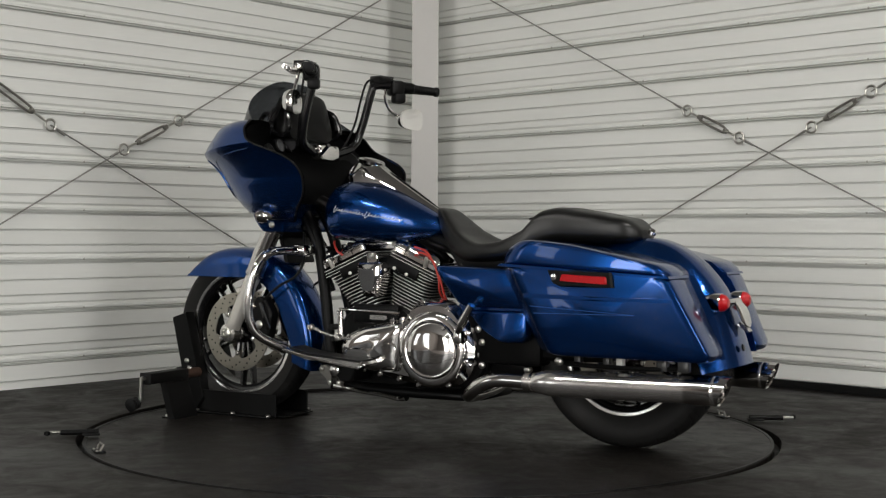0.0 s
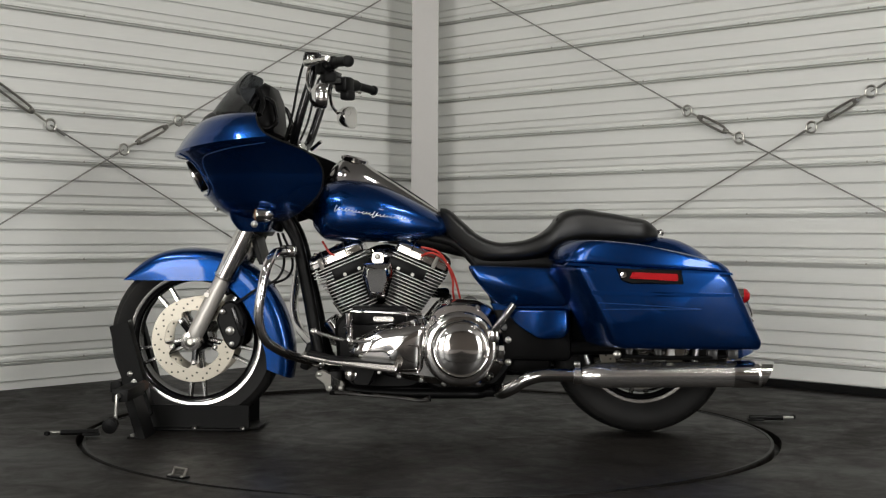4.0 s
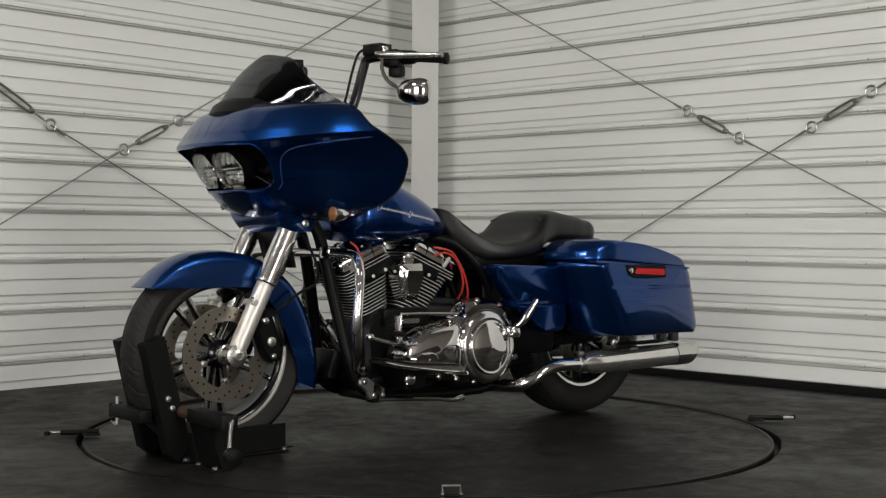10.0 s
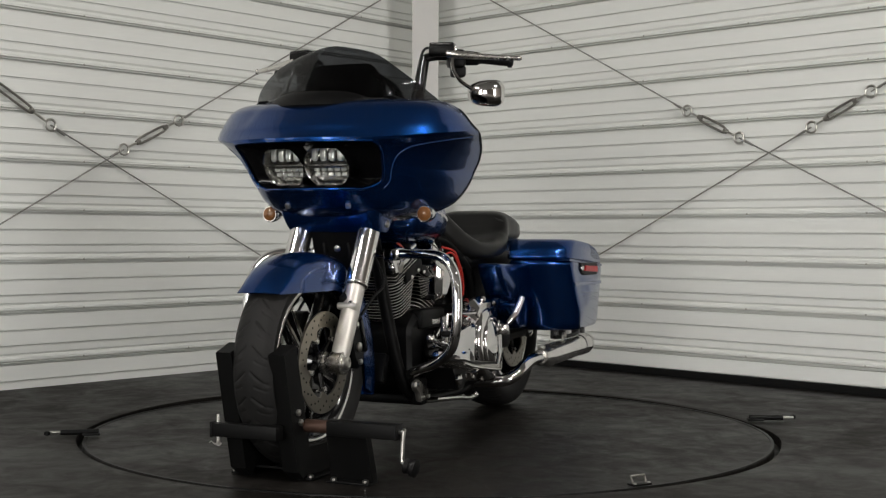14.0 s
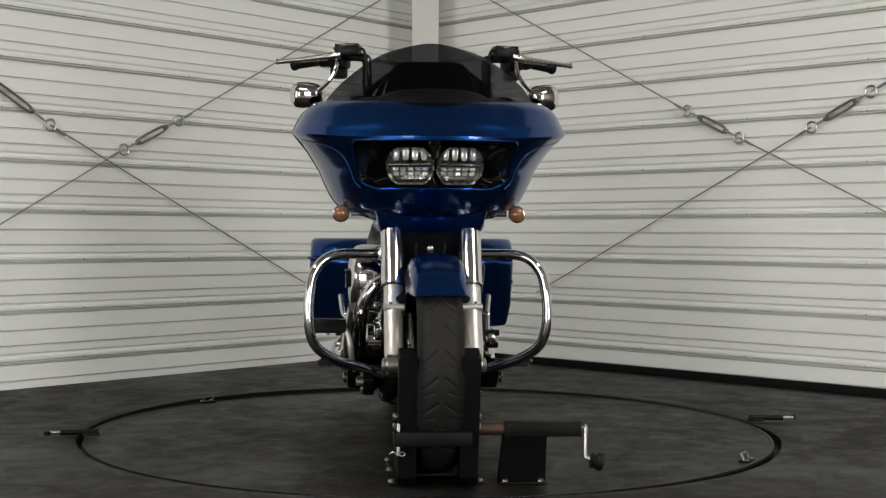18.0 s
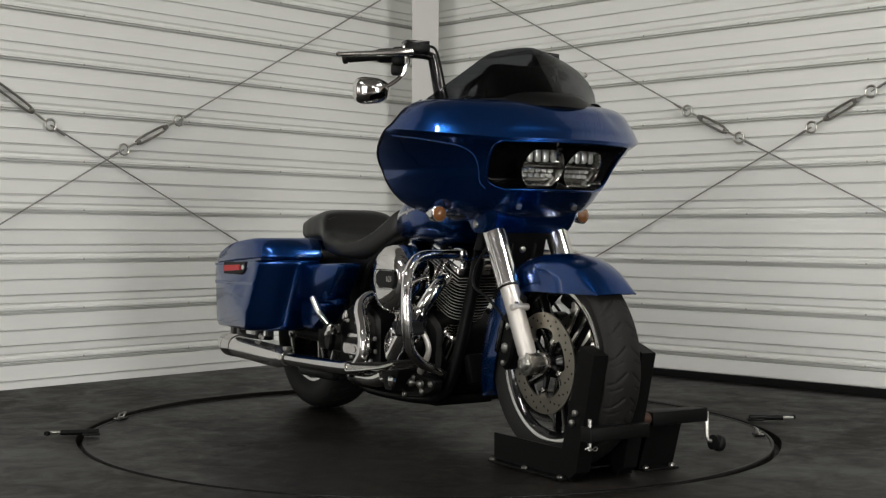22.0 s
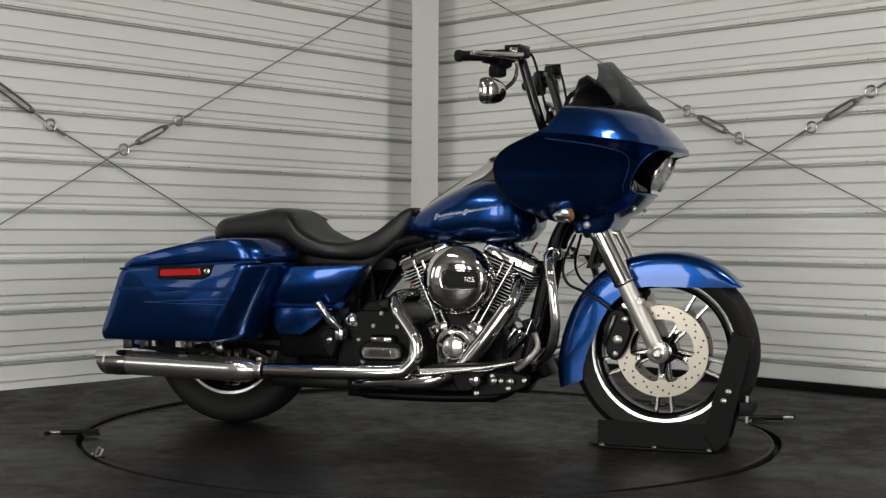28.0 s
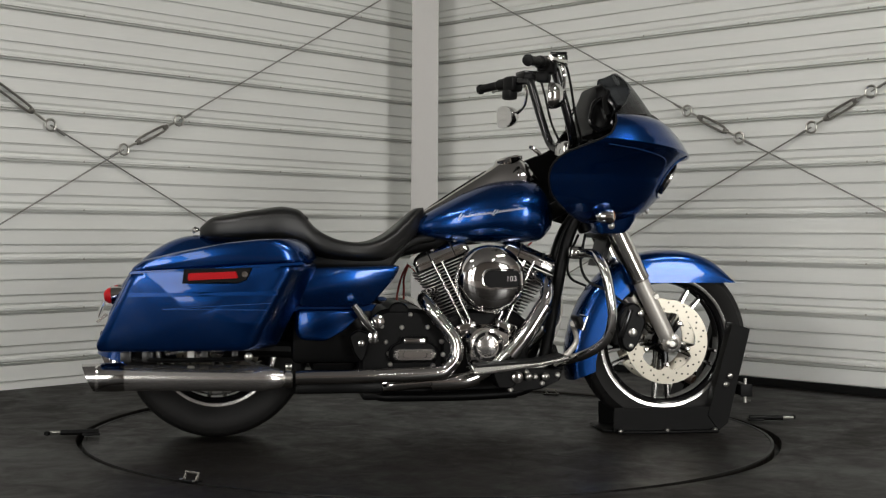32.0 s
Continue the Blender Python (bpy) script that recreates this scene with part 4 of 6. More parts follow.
for s in (1, -1):
    g0, g1 = Vector((0.318, s * 0.351, 1.306)), Vector((0.255, s * 0.449, 1.297))
    gd = (g1 - g0)
    prof = [(0.017, 0), (0.0205, 0.004)]
    L = gd.length
    for k in range(8):
        h = 0.012 + k * (L - 0.03) / 8
        prof += [(0.0164, h), (0.0164, h + 0.010), (0.0150, h + 0.011), (0.0150, h + 0.013)]
    prof += [(0.0200, L - 0.01), (0.0195, L), (0.012, L + 0.004)]
    part("grip", lathe(prof, g0, gd, 20), M_PLASTIC, handlebar, "black ribbed rubber grip")
    part("switch_housing", box((0.357, s * 0.29, 1.302), (0.06, 0.062, 0.062), 0.014, (0, 0, s * 30)), M_SATIN, handlebar, "black switch housing")
    part("throttle_clamp", rod((0.342, s * 0.314, 1.306), (0.316, s * 0.354, 1.305), 0.0245, 0.0225, 18), M_SATIN, handlebar)
    part("switch_pod", box((0.345, s * 0.292, 1.262), (0.045, 0.05, 0.04), 0.01, (0, 0, s * 30)), M_PLASTIC, handlebar)
    res = part("reservoir", box((0.405, s * 0.262, 1.326), (0.062, 0.085, 0.034), 0.009, (0, 0, s * 12)), M_SATIN, handlebar, "black fluid reservoir")
    part("reservoir_cap", box((0.405, s * 0.262, 1.344), (0.058, 0.080, 0.010), 0.003, (0, 0, s * 12)), M_BLACK, res)
    part("lever", tube([(0.42, s * 0.285, 1.314), (0.408, s * 0.33, 1.307), (0.368, s * 0.41, 1.302), (0.325, s * 0.490, 1.299), (0.320, s * 0.501, 1.299)], [0.015, 0.013, 0.0095, 0.0075, 0.010], 12), M_STEEL, handlebar, "polished lever")
    part("perch", box((0.41, s * 0.287, 1.327), (0.03, 0.05, 0.026), 0.007, (0, 0, s * 20)), M_CHROME, handlebar)
    mir = part("mirror", loft([[Vector((0.352 + x, s * (0.396 + 0.062 * k * power(math.cos(2 * math.pi * j / 28), 0.72)), 1.185 + (0.044 + 0.008 * math.cos(2 * math.pi * j / 28)) * k * power(math.sin(2 * math.pi * j / 28), 0.72))) for j in range(28)] for x, k in ((-0.008, 0.97), (0.0, 1.0), (0.015, 0.94), (0.029, 0.78), (0.038, 0.5), (0.042, 0.2))]), M_CHROME, handlebar, "chrome teardrop mirror")
    part("mirror_glass", loft([[Vector((0.343 + x, s * (0.396 + 0.056 * k * power(math.cos(2 * math.pi * j / 28), 0.72)), 1.185 + (0.041 + 0.008 * math.cos(2 * math.pi * j / 28)) * k * power(math.sin(2 * math.pi * j / 28), 0.72))) for j in range(28)] for x, k in ((0.0, 1.0), (0.0006, 0.95), (-0.0004, 0.5))]), M_CHROME, mir)
    turned = Matrix.Translation((0.352, s * 0.396, 0)) @ pose(0, 0, 0, 0, 0, s * 19) @ Matrix.Translation((-0.352, -s * 0.396, 0))
    for ob in (mir, bpy.data.objects[mir.name].children[0]):
        ob.data.transform(turned)
    part("mirror_stem", tube([(0.405, s * 0.30, 1.315), (0.415, s * 0.302, 1.27), (0.41, s * 0.325, 1.225), (0.385, s * 0.37, 1.19)], 0.0065, 10), M_CHROME, mir)
    part("cable", tube([(0.405, s * 0.235, 1.335), (0.440, s * 0.21, 1.325), (0.462, s * 0.20, 1.26), (0.485, s * 0.185, 1.15), (0.52, s * 0.15, 1.05)], 0.0045, 8), M_PLASTIC, handlebar)
part("fork_lock_lever", tube([(0.43, 0.12, 1.02), (0.40, 0.125, 1.045), (0.39, 0.13, 1.05)], 0.007, 8), M_CHROME, handlebar)


# ---- tank ----
TX = (-0.085, -0.03, 0.05, 0.116, 0.20, 0.27, 0.34, 0.39, 0.425)
TT = (0.762, 0.792, 0.838, 0.872, 0.905, 0.918, 0.918, 0.895, 0.845)
TB = (0.725, 0.708, 0.695, 0.690, 0.688, 0.688, 0.690, 0.700, 0.735)
TW = (0.035, 0.082, 0.128, 0.152, 0.172, 0.178, 0.172, 0.150, 0.095)


def tank_ring(x, grow=0.0):
    t, b, w = (spline(x, TX, v) for v in (TT, TB, TW))
    zc, h = b + (t - b) * 0.46, (t - b)
    ring = []
    for k in range(48):
        a = 2 * math.pi * k / 48
        c, s = math.cos(a), math.sin(a)
        up = h * 0.54 if s > 0 else h * 0.46
        ring.append(Vector((x, (w + grow) * power(c, 0.78 if s > 0 else 0.6), zc + up * power(s, 0.88 if s > 0 else 0.75))))
    return ring


def tank_side(x, z):
    """Half width of the tank at a place along it and a height."""
    t, b, w = (spline(x, TX, v) for v in (TT, TB, TW))
    zc, h = b + (t - b) * 0.46, (t - b)
    s = abs(z - zc) / (h * (0.54 if z > zc else 0.46))
    s = min(1, s) ** (1 / (0.88 if z > zc else 0.75))
    return w * math.sqrt(max(0, 1 - s * s)) ** (0.78 if z > zc else 0.6)


tank = part("fuel_tank", loft([tank_ring(x) for x in np.linspace(TX[0], TX[-1], 44)]), M_BLUE, bike, "glossy metallic blue fuel tank", 60)
for s in (1, -1):
    # raised bright script, drawn as one plain slanting pen line with two tall heads
    line = []
    for k in range(260):
        u = k / 259
        w = 2 * math.pi * 22 * u
        high = 0.0034 + 0.0075 * (math.exp(-((u - 0.02) / 0.035) ** 2) + math.exp(-((u - 0.53) / 0.035) ** 2)) + 0.0016 * math.sin(w * 0.37)
        way = 1 if s < 0 else -1
        dz = high * math.sin(w)
        x = (0.077 + 0.234 * u if s < 0 else 0.337 - 0.272 * u) + way * (0.0030 * math.sin(w + 1.2) + 0.55 * dz)
        z = (0.780 + 0.034 * u if s < 0 else 0.811 - 0.041 * u) + dz
        line.append((x, s * (tank_side(x, z) + 0.0008), z))
    part("emblem", tube(line, 0.0012, 6, 1, smooth=False), M_FIN, tank, "bright raised script emblem")


def console():
    rings = []
    for x in np.linspace(-0.065, 0.385, 30):
        top = spline(x, (-0.065, 0.0, 0.10, 0.20, 0.25, 0.30, 0.34, 0.385), (0.782, 0.822, 0.886, 0.950, 0.985, 1.000, 0.985, 0.930))
        base = spline(x, TX, TT) - 0.02
        w = spline(x, (-0.065, 0.05, 0.2, 0.28, 0.34, 0.385), (0.016, 0.028, 0.042, 0.056, 0.058, 0.046))
        top = max(top, base + 0.012)
        half = [(1.30, 0.0), (1.22, 0.30), (1.02, 0.62), (0.74, 0.86), (0.40, 1.0)]
        rings.append([Vector((x, w * u, base + (top - base) * v)) for u, v in half] + [Vector((x, -w * u, base + (top - base) * v)) for u, v in half[::-1]])
    return loft(rings)


cons = part("tank_console", console(), M_CHROME, bike, "chrome console along the top of the tank", 40)
part("filler_cap", lathe([(0.05, 0), (0.052, 0.012), (0.044, 0.018), (0.02, 0.021), (0.001, 0.021)], (0.285, 0, 0.984), (-0.25, 0, 1), 32), M_CHROME, cons, "round chrome filler cap")
part("console_insert", tube([(x, 0, spline(x, (-0.065, 0.0, 0.10, 0.20, 0.25, 0.30, 0.34, 0.385), (0.782, 0.822, 0.886, 0.950, 0.985, 1.000, 0.985, 0.930)) - 0.004) for x in np.linspace(-0.03, 0.20, 10)], [0.004, 0.008, 0.009, 0.009, 0.007], 10, 2), M_BLACK, cons, "thin black strip let into the console")


# ---- seat ----
SX = (-0.825, -0.80, -0.72, -0.62, -0.52, -0.475, -0.43, -0.37, -0.30, -0.24, -0.17, -0.11, -0.06, -0.035)
ST = (0.738, 0.762, 0.785, 0.803, 0.812, 0.798, 0.745, 0.708, 0.692, 0.692, 0.722, 0.772, 0.812, 0.815)
SB = (0.705, 0.695, 0.690, 0.688, 0.680, 0.662, 0.640, 0.628, 0.622, 0.618, 0.622, 0.660, 0.715, 0.760)
SW = (0.060, 0.088, 0.120, 0.138, 0.152, 0.165, 0.180, 0.188, 0.186, 0.170, 0.140, 0.105, 0.070, 0.045)


def seat_ring(x):
    t, b, w = (spline(x, SX, v) for v in (ST, SB, SW))
    ring = []
    dish = 0.012 if -0.42 < x < -0.16 else 0.0
    for k in range(40):
        a = 2 * math.pi * k / 40
        c, s = math.cos(a), math.sin(a)
        z = (t + b) / 2 + (t - b) / 2 * power(s, 0.55)
        if s > 0:
            z -= dish * (1 - abs(c)) * s - 0.014 * abs(c) * s * (1 if dish else 0.2)
        ring.append(Vector((x, w * power(c, 0.5 if s > 0 else 0.7), z)))
    return ring


seat = part("seat", loft([seat_ring(x) for x in np.linspace(SX[0], SX[-1], 70)]), M_LEATHER, bike, "black two-up vinyl seat", 60)
for s in (1, -1):
    part("piping", tube([(x, s * (spline(x, SX, SW) * 0.93), spline(x, SX, SB) + (spline(x, SX, ST) - spline(x, SX, SB)) * 0.25) for x in np.linspace(-0.80, -0.10, 16)], 0.0035, 6, 3), M_LEATHER, seat)
part("seat_seam", tube([(-0.455 - 0.04 * (1 - abs(u)), 0.150 * u, 0.772 + 0.022 * (1 - u * u)) for u in np.linspace(-1, 1, 11)], 0.0035, 6, 3), M_LEATHER, seat)
part("seat_bolt", lathe([(0.014, 0), (0.014, 0.012), (0.006, 0.02)], (-0.838, 0, 0.722), (-0.5, 0, 1), 14), M_CHROME, bike)


# ---- saddlebags ----
def bag_shell(outline, taper, ys, corner):
    """Lofts a side outline (x, z) outwards; taper gives x and z pulls for each depth."""
    rings = []
    mid = sum((Vector(p) for p in outline), Vector((0, 0))) / len(outline)
    for y, k, front in ys:
        pts = []
        for x, z in outline:
            fx = x + (front if x > mid.x else 0.0)
            pts.append((mid.x + (fx - mid.x) * k, mid.y + (z - mid.y) * k))
        rings.append([Vector((p.x, y, p.y)) for p in rounded(pts, corner, 5)])
    return loft(rings)


BODY = [(-1.030, 0.600), (-1.150, 0.352), (-1.140, 0.328), (-0.640, 0.336), (-0.612, 0.40), (-0.498, 0.622)]
LID = [(-1.036, 0.590), (-1.030, 0.606), (-1.000, 0.629), (-0.870, 0.661), (-0.720, 0.690), (-0.610, 0.702), (-0.545, 0.702), (-0.500, 0.672), (-0.480, 0.622)]


def draw_in(bm):
    """The bag's outer face runs inwards towards its tail and its foot."""
    for v in bm.verts:
        f = max(0.0, (abs(v.co.y) - 0.18) / 0.24)
        drop = 0.125 * max(0.0, -0.66 - v.co.x) + 0.46 * max(0.0, 0.60 - v.co.z) ** 2 - 0.017 * max(0.0, 1 - ((v.co.x + 0.82) / 0.34) ** 2)
        v.co.y -= math.copysign(f * drop, v.co.y)
    return bm


def dense(poly, n=8):
    """The outline with points added along each side."""
    return [Vector(a).lerp(Vector(b), k / n) for a, b in zip(poly, poly[1:] + poly[:1]) for k in range(n)]


def bag_body():
    return draw_in(bag_shell(BODY, 0, ((0.185, 0.97, 0.085), (0.20, 1.0, 0.085), (0.30, 1.0, 0.075), (0.36, 1.0, 0.035), (0.395, 0.995, 0.008), (0.411, 0.985, -0.003), (0.417, 0.965, -0.008), (0.4178, 0.86, -0.008), (0.418, 0.72, -0.006), (0.418, 0.55, -0.005), (0.418, 0.38, -0.003), (0.418, 0.2, 0.0), (0.418, 0.04, 0.0)), 0.035))


def bag_lid():
    return draw_in(bag_shell(LID, 0, ((0.175, 0.95, 0.06), (0.19, 1.0, 0.06), (0.30, 1.0, 0.045), (0.36, 1.0, 0.02), (0.396, 0.985, 0.0), (0.410, 0.93, -0.01), (0.418, 0.84, -0.02)), 0.02))


for s, bag in zip((1, -1), pair("saddlebag", bag_body, M_BLUE, bike, "glossy blue hard saddlebag", 50)):
    lid = part("lid", bag_lid() if s > 0 else flip(bag_lid()), M_BLUE, bag, "blue saddlebag lid", 50)
    part("seam", draw_in(prism(dense([(-1.038, 0.586), (-1.034, 0.594), (-0.482, 0.626), (-0.470, 0.618)]), s * 0.20, s * 0.421, 0.002)), M_BLUE, bag)
    part("latch_plate", draw_in(prism(dense([(-0.868, 0.556), (-0.862, 0.604), (-0.640, 0.612), (-0.660, 0.568), (-0.690, 0.556)], 3), s * 0.405, s * 0.424, 0.006)), M_SATIN, bag, "black base of the side marker")
    part("marker_light", draw_in(prism([(-0.850, 0.566), (-0.848, 0.590), (-0.697, 0.596), (-0.688, 0.574)], s * 0.42, s * 0.430, 0.004, 0.005)), M_RED, bag, "red side marker lens")
    part("lock", draw_in(lathe([(0.011, 0), (0.010, 0.004), (0.003, 0.005)], (-0.668, s * 0.424, 0.586), (0, s, 0), 14)), M_CHROME, bag)
    part("crease", draw_in(prism(dense([(-1.045, 0.512), (-1.045, 0.524), (-0.560, 0.532), (-0.562, 0.518)]), s * 0.408, s * 0.4215, 0.004)), M_BLUE, bag)
    part("pinstripe", draw_in(tube([(-0.585, s * 0.4185, 0.492), (-0.75, s * 0.419, 0.484), (-0.93, s * 0.419, 0.472)], 0.0011, 5, 3)), M_PIN, bag)
    part("pinstripe", draw_in(tube([(-0.60, s * 0.4185, 0.470), (-0.76, s * 0.419, 0.472), (-0.93, s * 0.419, 0.472)], 0.0011, 5, 3)), M_PIN, bag)
    part("guard_rail", tube([(-0.66, s * 0.30, 0.303), (-0.80, s * 0.31, 0.300), (-0.95, s * 0.30, 0.300), (-1.06, s * 0.27, 0.305)], 0.008, 8), M_SATIN, bike)
    for x in (-0.70, -0.80, -0.845, -0.985, -1.055):
        part("hanger", box((x, s * 0.285, 0.312), (0.035 if x < -0.9 else 0.022, 0.03, 0.036), 0.004), M_WHITE if x == -0.845 else M_GREY_STEEL, bike)
    part("bag_mount", lathe([(0.014, 0), (0.014, 0.010), (0.008, 0.014)], (-0.655, s * 0.335, 0.312), (0, s, 0), 16), M_ZINC, bike)


# ---- rear fender and tail ----
def rear_fender():
    rings = []
    line = [(-0.62, 0.668), (-0.74, 0.700), (-0.84, 0.712), (-0.93, 0.690), (-1.02, 0.630), (-1.09, 0.545), (-1.13, 0.45), (-1.16, 0.36), (-1.175, 0.305)]
    line = bend([(x, 0, z) for x, z in line], 4)
    for k, p in enumerate(line):
        t = k / (len(line) - 1)
        d = (line[min(k + 1, len(line) - 1)] - line[max(k - 1, 0)]).normalized()
        nrm = Vector((d.z, 0, -d.x))
        if nrm.z < 0 and t < 0.5 or nrm.x > 0 and t >= 0.5:
            nrm = -nrm
        w = spline(t, (0, 0.4, 0.7, 1), (0.13, 0.14, 0.165, 0.175))
        drop = spline(t, (0, 0.4, 1), (0.12, 0.13, 0.10))
        outer = [p + Vector((0, w * u, 0)) - nrm * drop * abs(u) ** 3.2 for u in np.linspace(-1, 1, 21)]
        inner = [q - nrm * 0.006 for q in outer[::-1]]
        rings.append(outer + inner)
    return loft(rings)


part("rear_fender", rear_fender(), M_BLUE, bike, "glossy blue rear fender", 60)
for s in (1, -1):
    o = Vector((-1.118, s * 0.118, 0.505))
    tail = part("tail_light", lathe([(0.006, 0.075), (0.020, 0.052), (0.029, 0.026), (0.031, 0.0)], o, (1, 0, 0.05), 24), M_CHROME, bike, "chrome bullet tail light")
    part("tail_lens", lathe([(0.001, 0.026), (0.014, 0.024), (0.025, 0.013), (0.0285, 0.0)], o, (-1, 0, -0.05), 24), M_RED, tail, "red lens")
    part("bag_filler", loft([[Vector((x, s * y, z)) for x, y in ((-0.90, 0.17), (xr, 0.17), (xr + 0.02, 0.20), (-0.90, 0.20))] for z, xr in ((0.33, -1.15), (0.45, -1.12), (0.57, -1.06), (0.63, -0.99))]), M_BLUE, bike)
part("tail_bar", tube([(-1.10, 0.118, 0.505), (-1.125, 0.05, 0.505), (-1.125, -0.05, 0.505), (-1.10, -0.118, 0.505)], 0.012, 10), M_CHROME, bike)
part("plate_bracket", lathe([(0.050, 0.0), (0.052, 0.003), (0.046, 0.008), (0.020, 0.012), (0.001, 0.012)], (-1.152, 0, 0.468), (-1, 0, 0.42), 28), M_COVER, bike, "round polished metal plate bracket")
part("plate_bracket_tab", prism([(-1.140, 0.43), (-1.176, 0.405), (-1.180, 0.41), (-1.148, 0.44)], -0.022, 0.022, 0.001), M_COVER, bike)
part("fascia_bolt", lathe([(0.012, 0), (0.01, 0.005), (0.002, 0.007)], (-1.168, 0.05, 0.36), (-1, 0, 0.2), 12), M_BLACK, bike)


# ---- side covers ----
def side_cover():
    rings = []
    up = [(-0.515, 0.600), (-0.50, 0.470), (-0.245, 0.470), (-0.158, 0.572), (-0.138, 0.612)]
    for y, k in ((0.17, 0.98), (0.19, 1.0), (0.235, 1.0), (0.252, 0.975), (0.258, 0.90)):
        mid = Vector((-0.33, 0.535))
        rings.append([Vector((mid.x + (p.x - mid.x) * k, y, mid.y + (p.y - mid.y) * k)) for p in rounded(up, 0.03, 4)])
    return loft(rings)


def low_cover():
    rings = []
    up = [(-0.500, 0.462), (-0.500, 0.385), (-0.480, 0.356), (-0.395, 0.352), (-0.325, 0.392), (-0.258, 0.462)]
    for y, k in ((0.17, 0.97), (0.19, 1.0), (0.228, 1.0), (0.243, 0.96), (0.248, 0.88)):
        mid = Vector((-0.375, 0.412))
        rings.append([Vector((mid.x + (p.x - mid.x) * k, y, mid.y + (p.y - mid.y) * k)) for p in rounded(up, 0.02, 4)])
    return loft(rings)


pair("side_cover", side_cover, M_BLUE, bike, "glossy blue side cover", 50)
pair("cover_channel", lambda: prism([(-0.505, 0.455), (-0.505, 0.478), (-0.22, 0.478), (-0.235, 0.455)], 0.18, 0.226, 0.004), M_BLUE, bike)
pair("lower_side_cover", low_cover, M_BLUE, bike, "small blue lower side panel", 50)

# ---- frame ----
for s in (1, -1):
    part("frame_tube", tube([(0.545, s * 0.05, 0.80), (0.492, s * 0.055, 0.70), (0.445, s * 0.070, 0.50), (0.395, s * 0.10, 0.27), (0.34, s * 0.12, 0.175), (0.20, s * 0.13, 0.150), (-0.10, s * 0.13, 0.146), (-0.22, s * 0.10, 0.155), (-0.27, s * 0.10, 0.25), (-0.26, s * 0.10, 0.42), (-0.19, s * 0.11, 0.58), (-0.10, s * 0.07, 0.68), (0.0, s * 0.04, 0.71)], [0.0175, 0.022, 0.022, 0.020, 0.0175, 0.0175, 0.0175, 0.0175, 0.0175, 0.0175, 0.0175], 12), M_SATIN, bike, "black frame tube")
    part("swingarm", tube([(-0.28, s * 0.12, 0.30), (-0.50, s * 0.125, 0.315), (-0.765, s * 0.125, 0.322)], 0.028, 10), M_SATIN, bike)
    part("axle_end", lathe([(0.03, 0), (0.03, 0.018), (0.018, 0.024)], (-0.765, s * 0.14, 0.322), (0, s, 0), 18), M_CHROME, bike)
    part("shock_absorber", rod((-0.64, s * 0.155, 0.35), (-0.52, s * 0.155, 0.58), 0.026), M_BLACK, bike)
    part("battery_tray", box((-0.37, s * 0.11, 0.43), (0.28, 0.12, 0.32), 0.02), M_SATIN, bike)
part("backbone", tube([(0.52, 0, 0.84), (0.3, 0, 0.74), (0.0, 0, 0.69), (-0.3, 0, 0.63), (-0.6, 0, 0.62)], 0.03, 12), M_SATIN, bike)
part("seat_pan", box((-0.46, 0, 0.62), (0.62, 0.24, 0.07), 0.02), M_SATIN, bike)
part("swingarm_cover", box((-0.36, 0, 0.30), (0.16, 0.26, 0.16), 0.03), M_SATIN, bike)

# ---- engine ----
engine = part("crankcase", prism([(0.335, 0.30), (0.345, 0.40), (0.27, 0.455), (0.10, 0.455), (0.02, 0.40), (-0.02, 0.34), (-0.02, 0.20), (0.06, 0.158), (0.28, 0.158), (0.335, 0.20)], -0.13, 0.118, 0.015, 0.03), M_SATIN, bike, "black V-twin crankcase")
part("gearbox", prism([(0.02, 0.20), (0.02, 0.42), (-0.06, 0.46), (-0.20, 0.46), (-0.27, 0.40), (-0.28, 0.22), (-0.20, 0.16), (-0.02, 0.16)], -0.19, 0.16, 0.015, 0.03), M_SATIN, bike, "black gearbox housing")
part("oil_pan", box((0.02, 0, 0.150), (0.56, 0.24, 0.035), 0.01), M_SATIN, bike)
part("oil_filter", rod((0.300, -0.07, 0.295), (0.385, -0.09, 0.395), 0.038, seg=20), M_CHROME, bike, "chrome oil filter")
part("regulator", box((0.445, 0, 0.27), (0.035, 0.16, 0.10), 0.008, (0, -18, 0)), M_SATIN, bike)
BASE = Vector((0.183, 0, 0.405))


def fin_outline(t):
    """Half sizes of a cooling fin at a place up the cylinder, 0 at the base."""
    return 0.066 + 0.032 * t, 0.066 + 0.032 * t


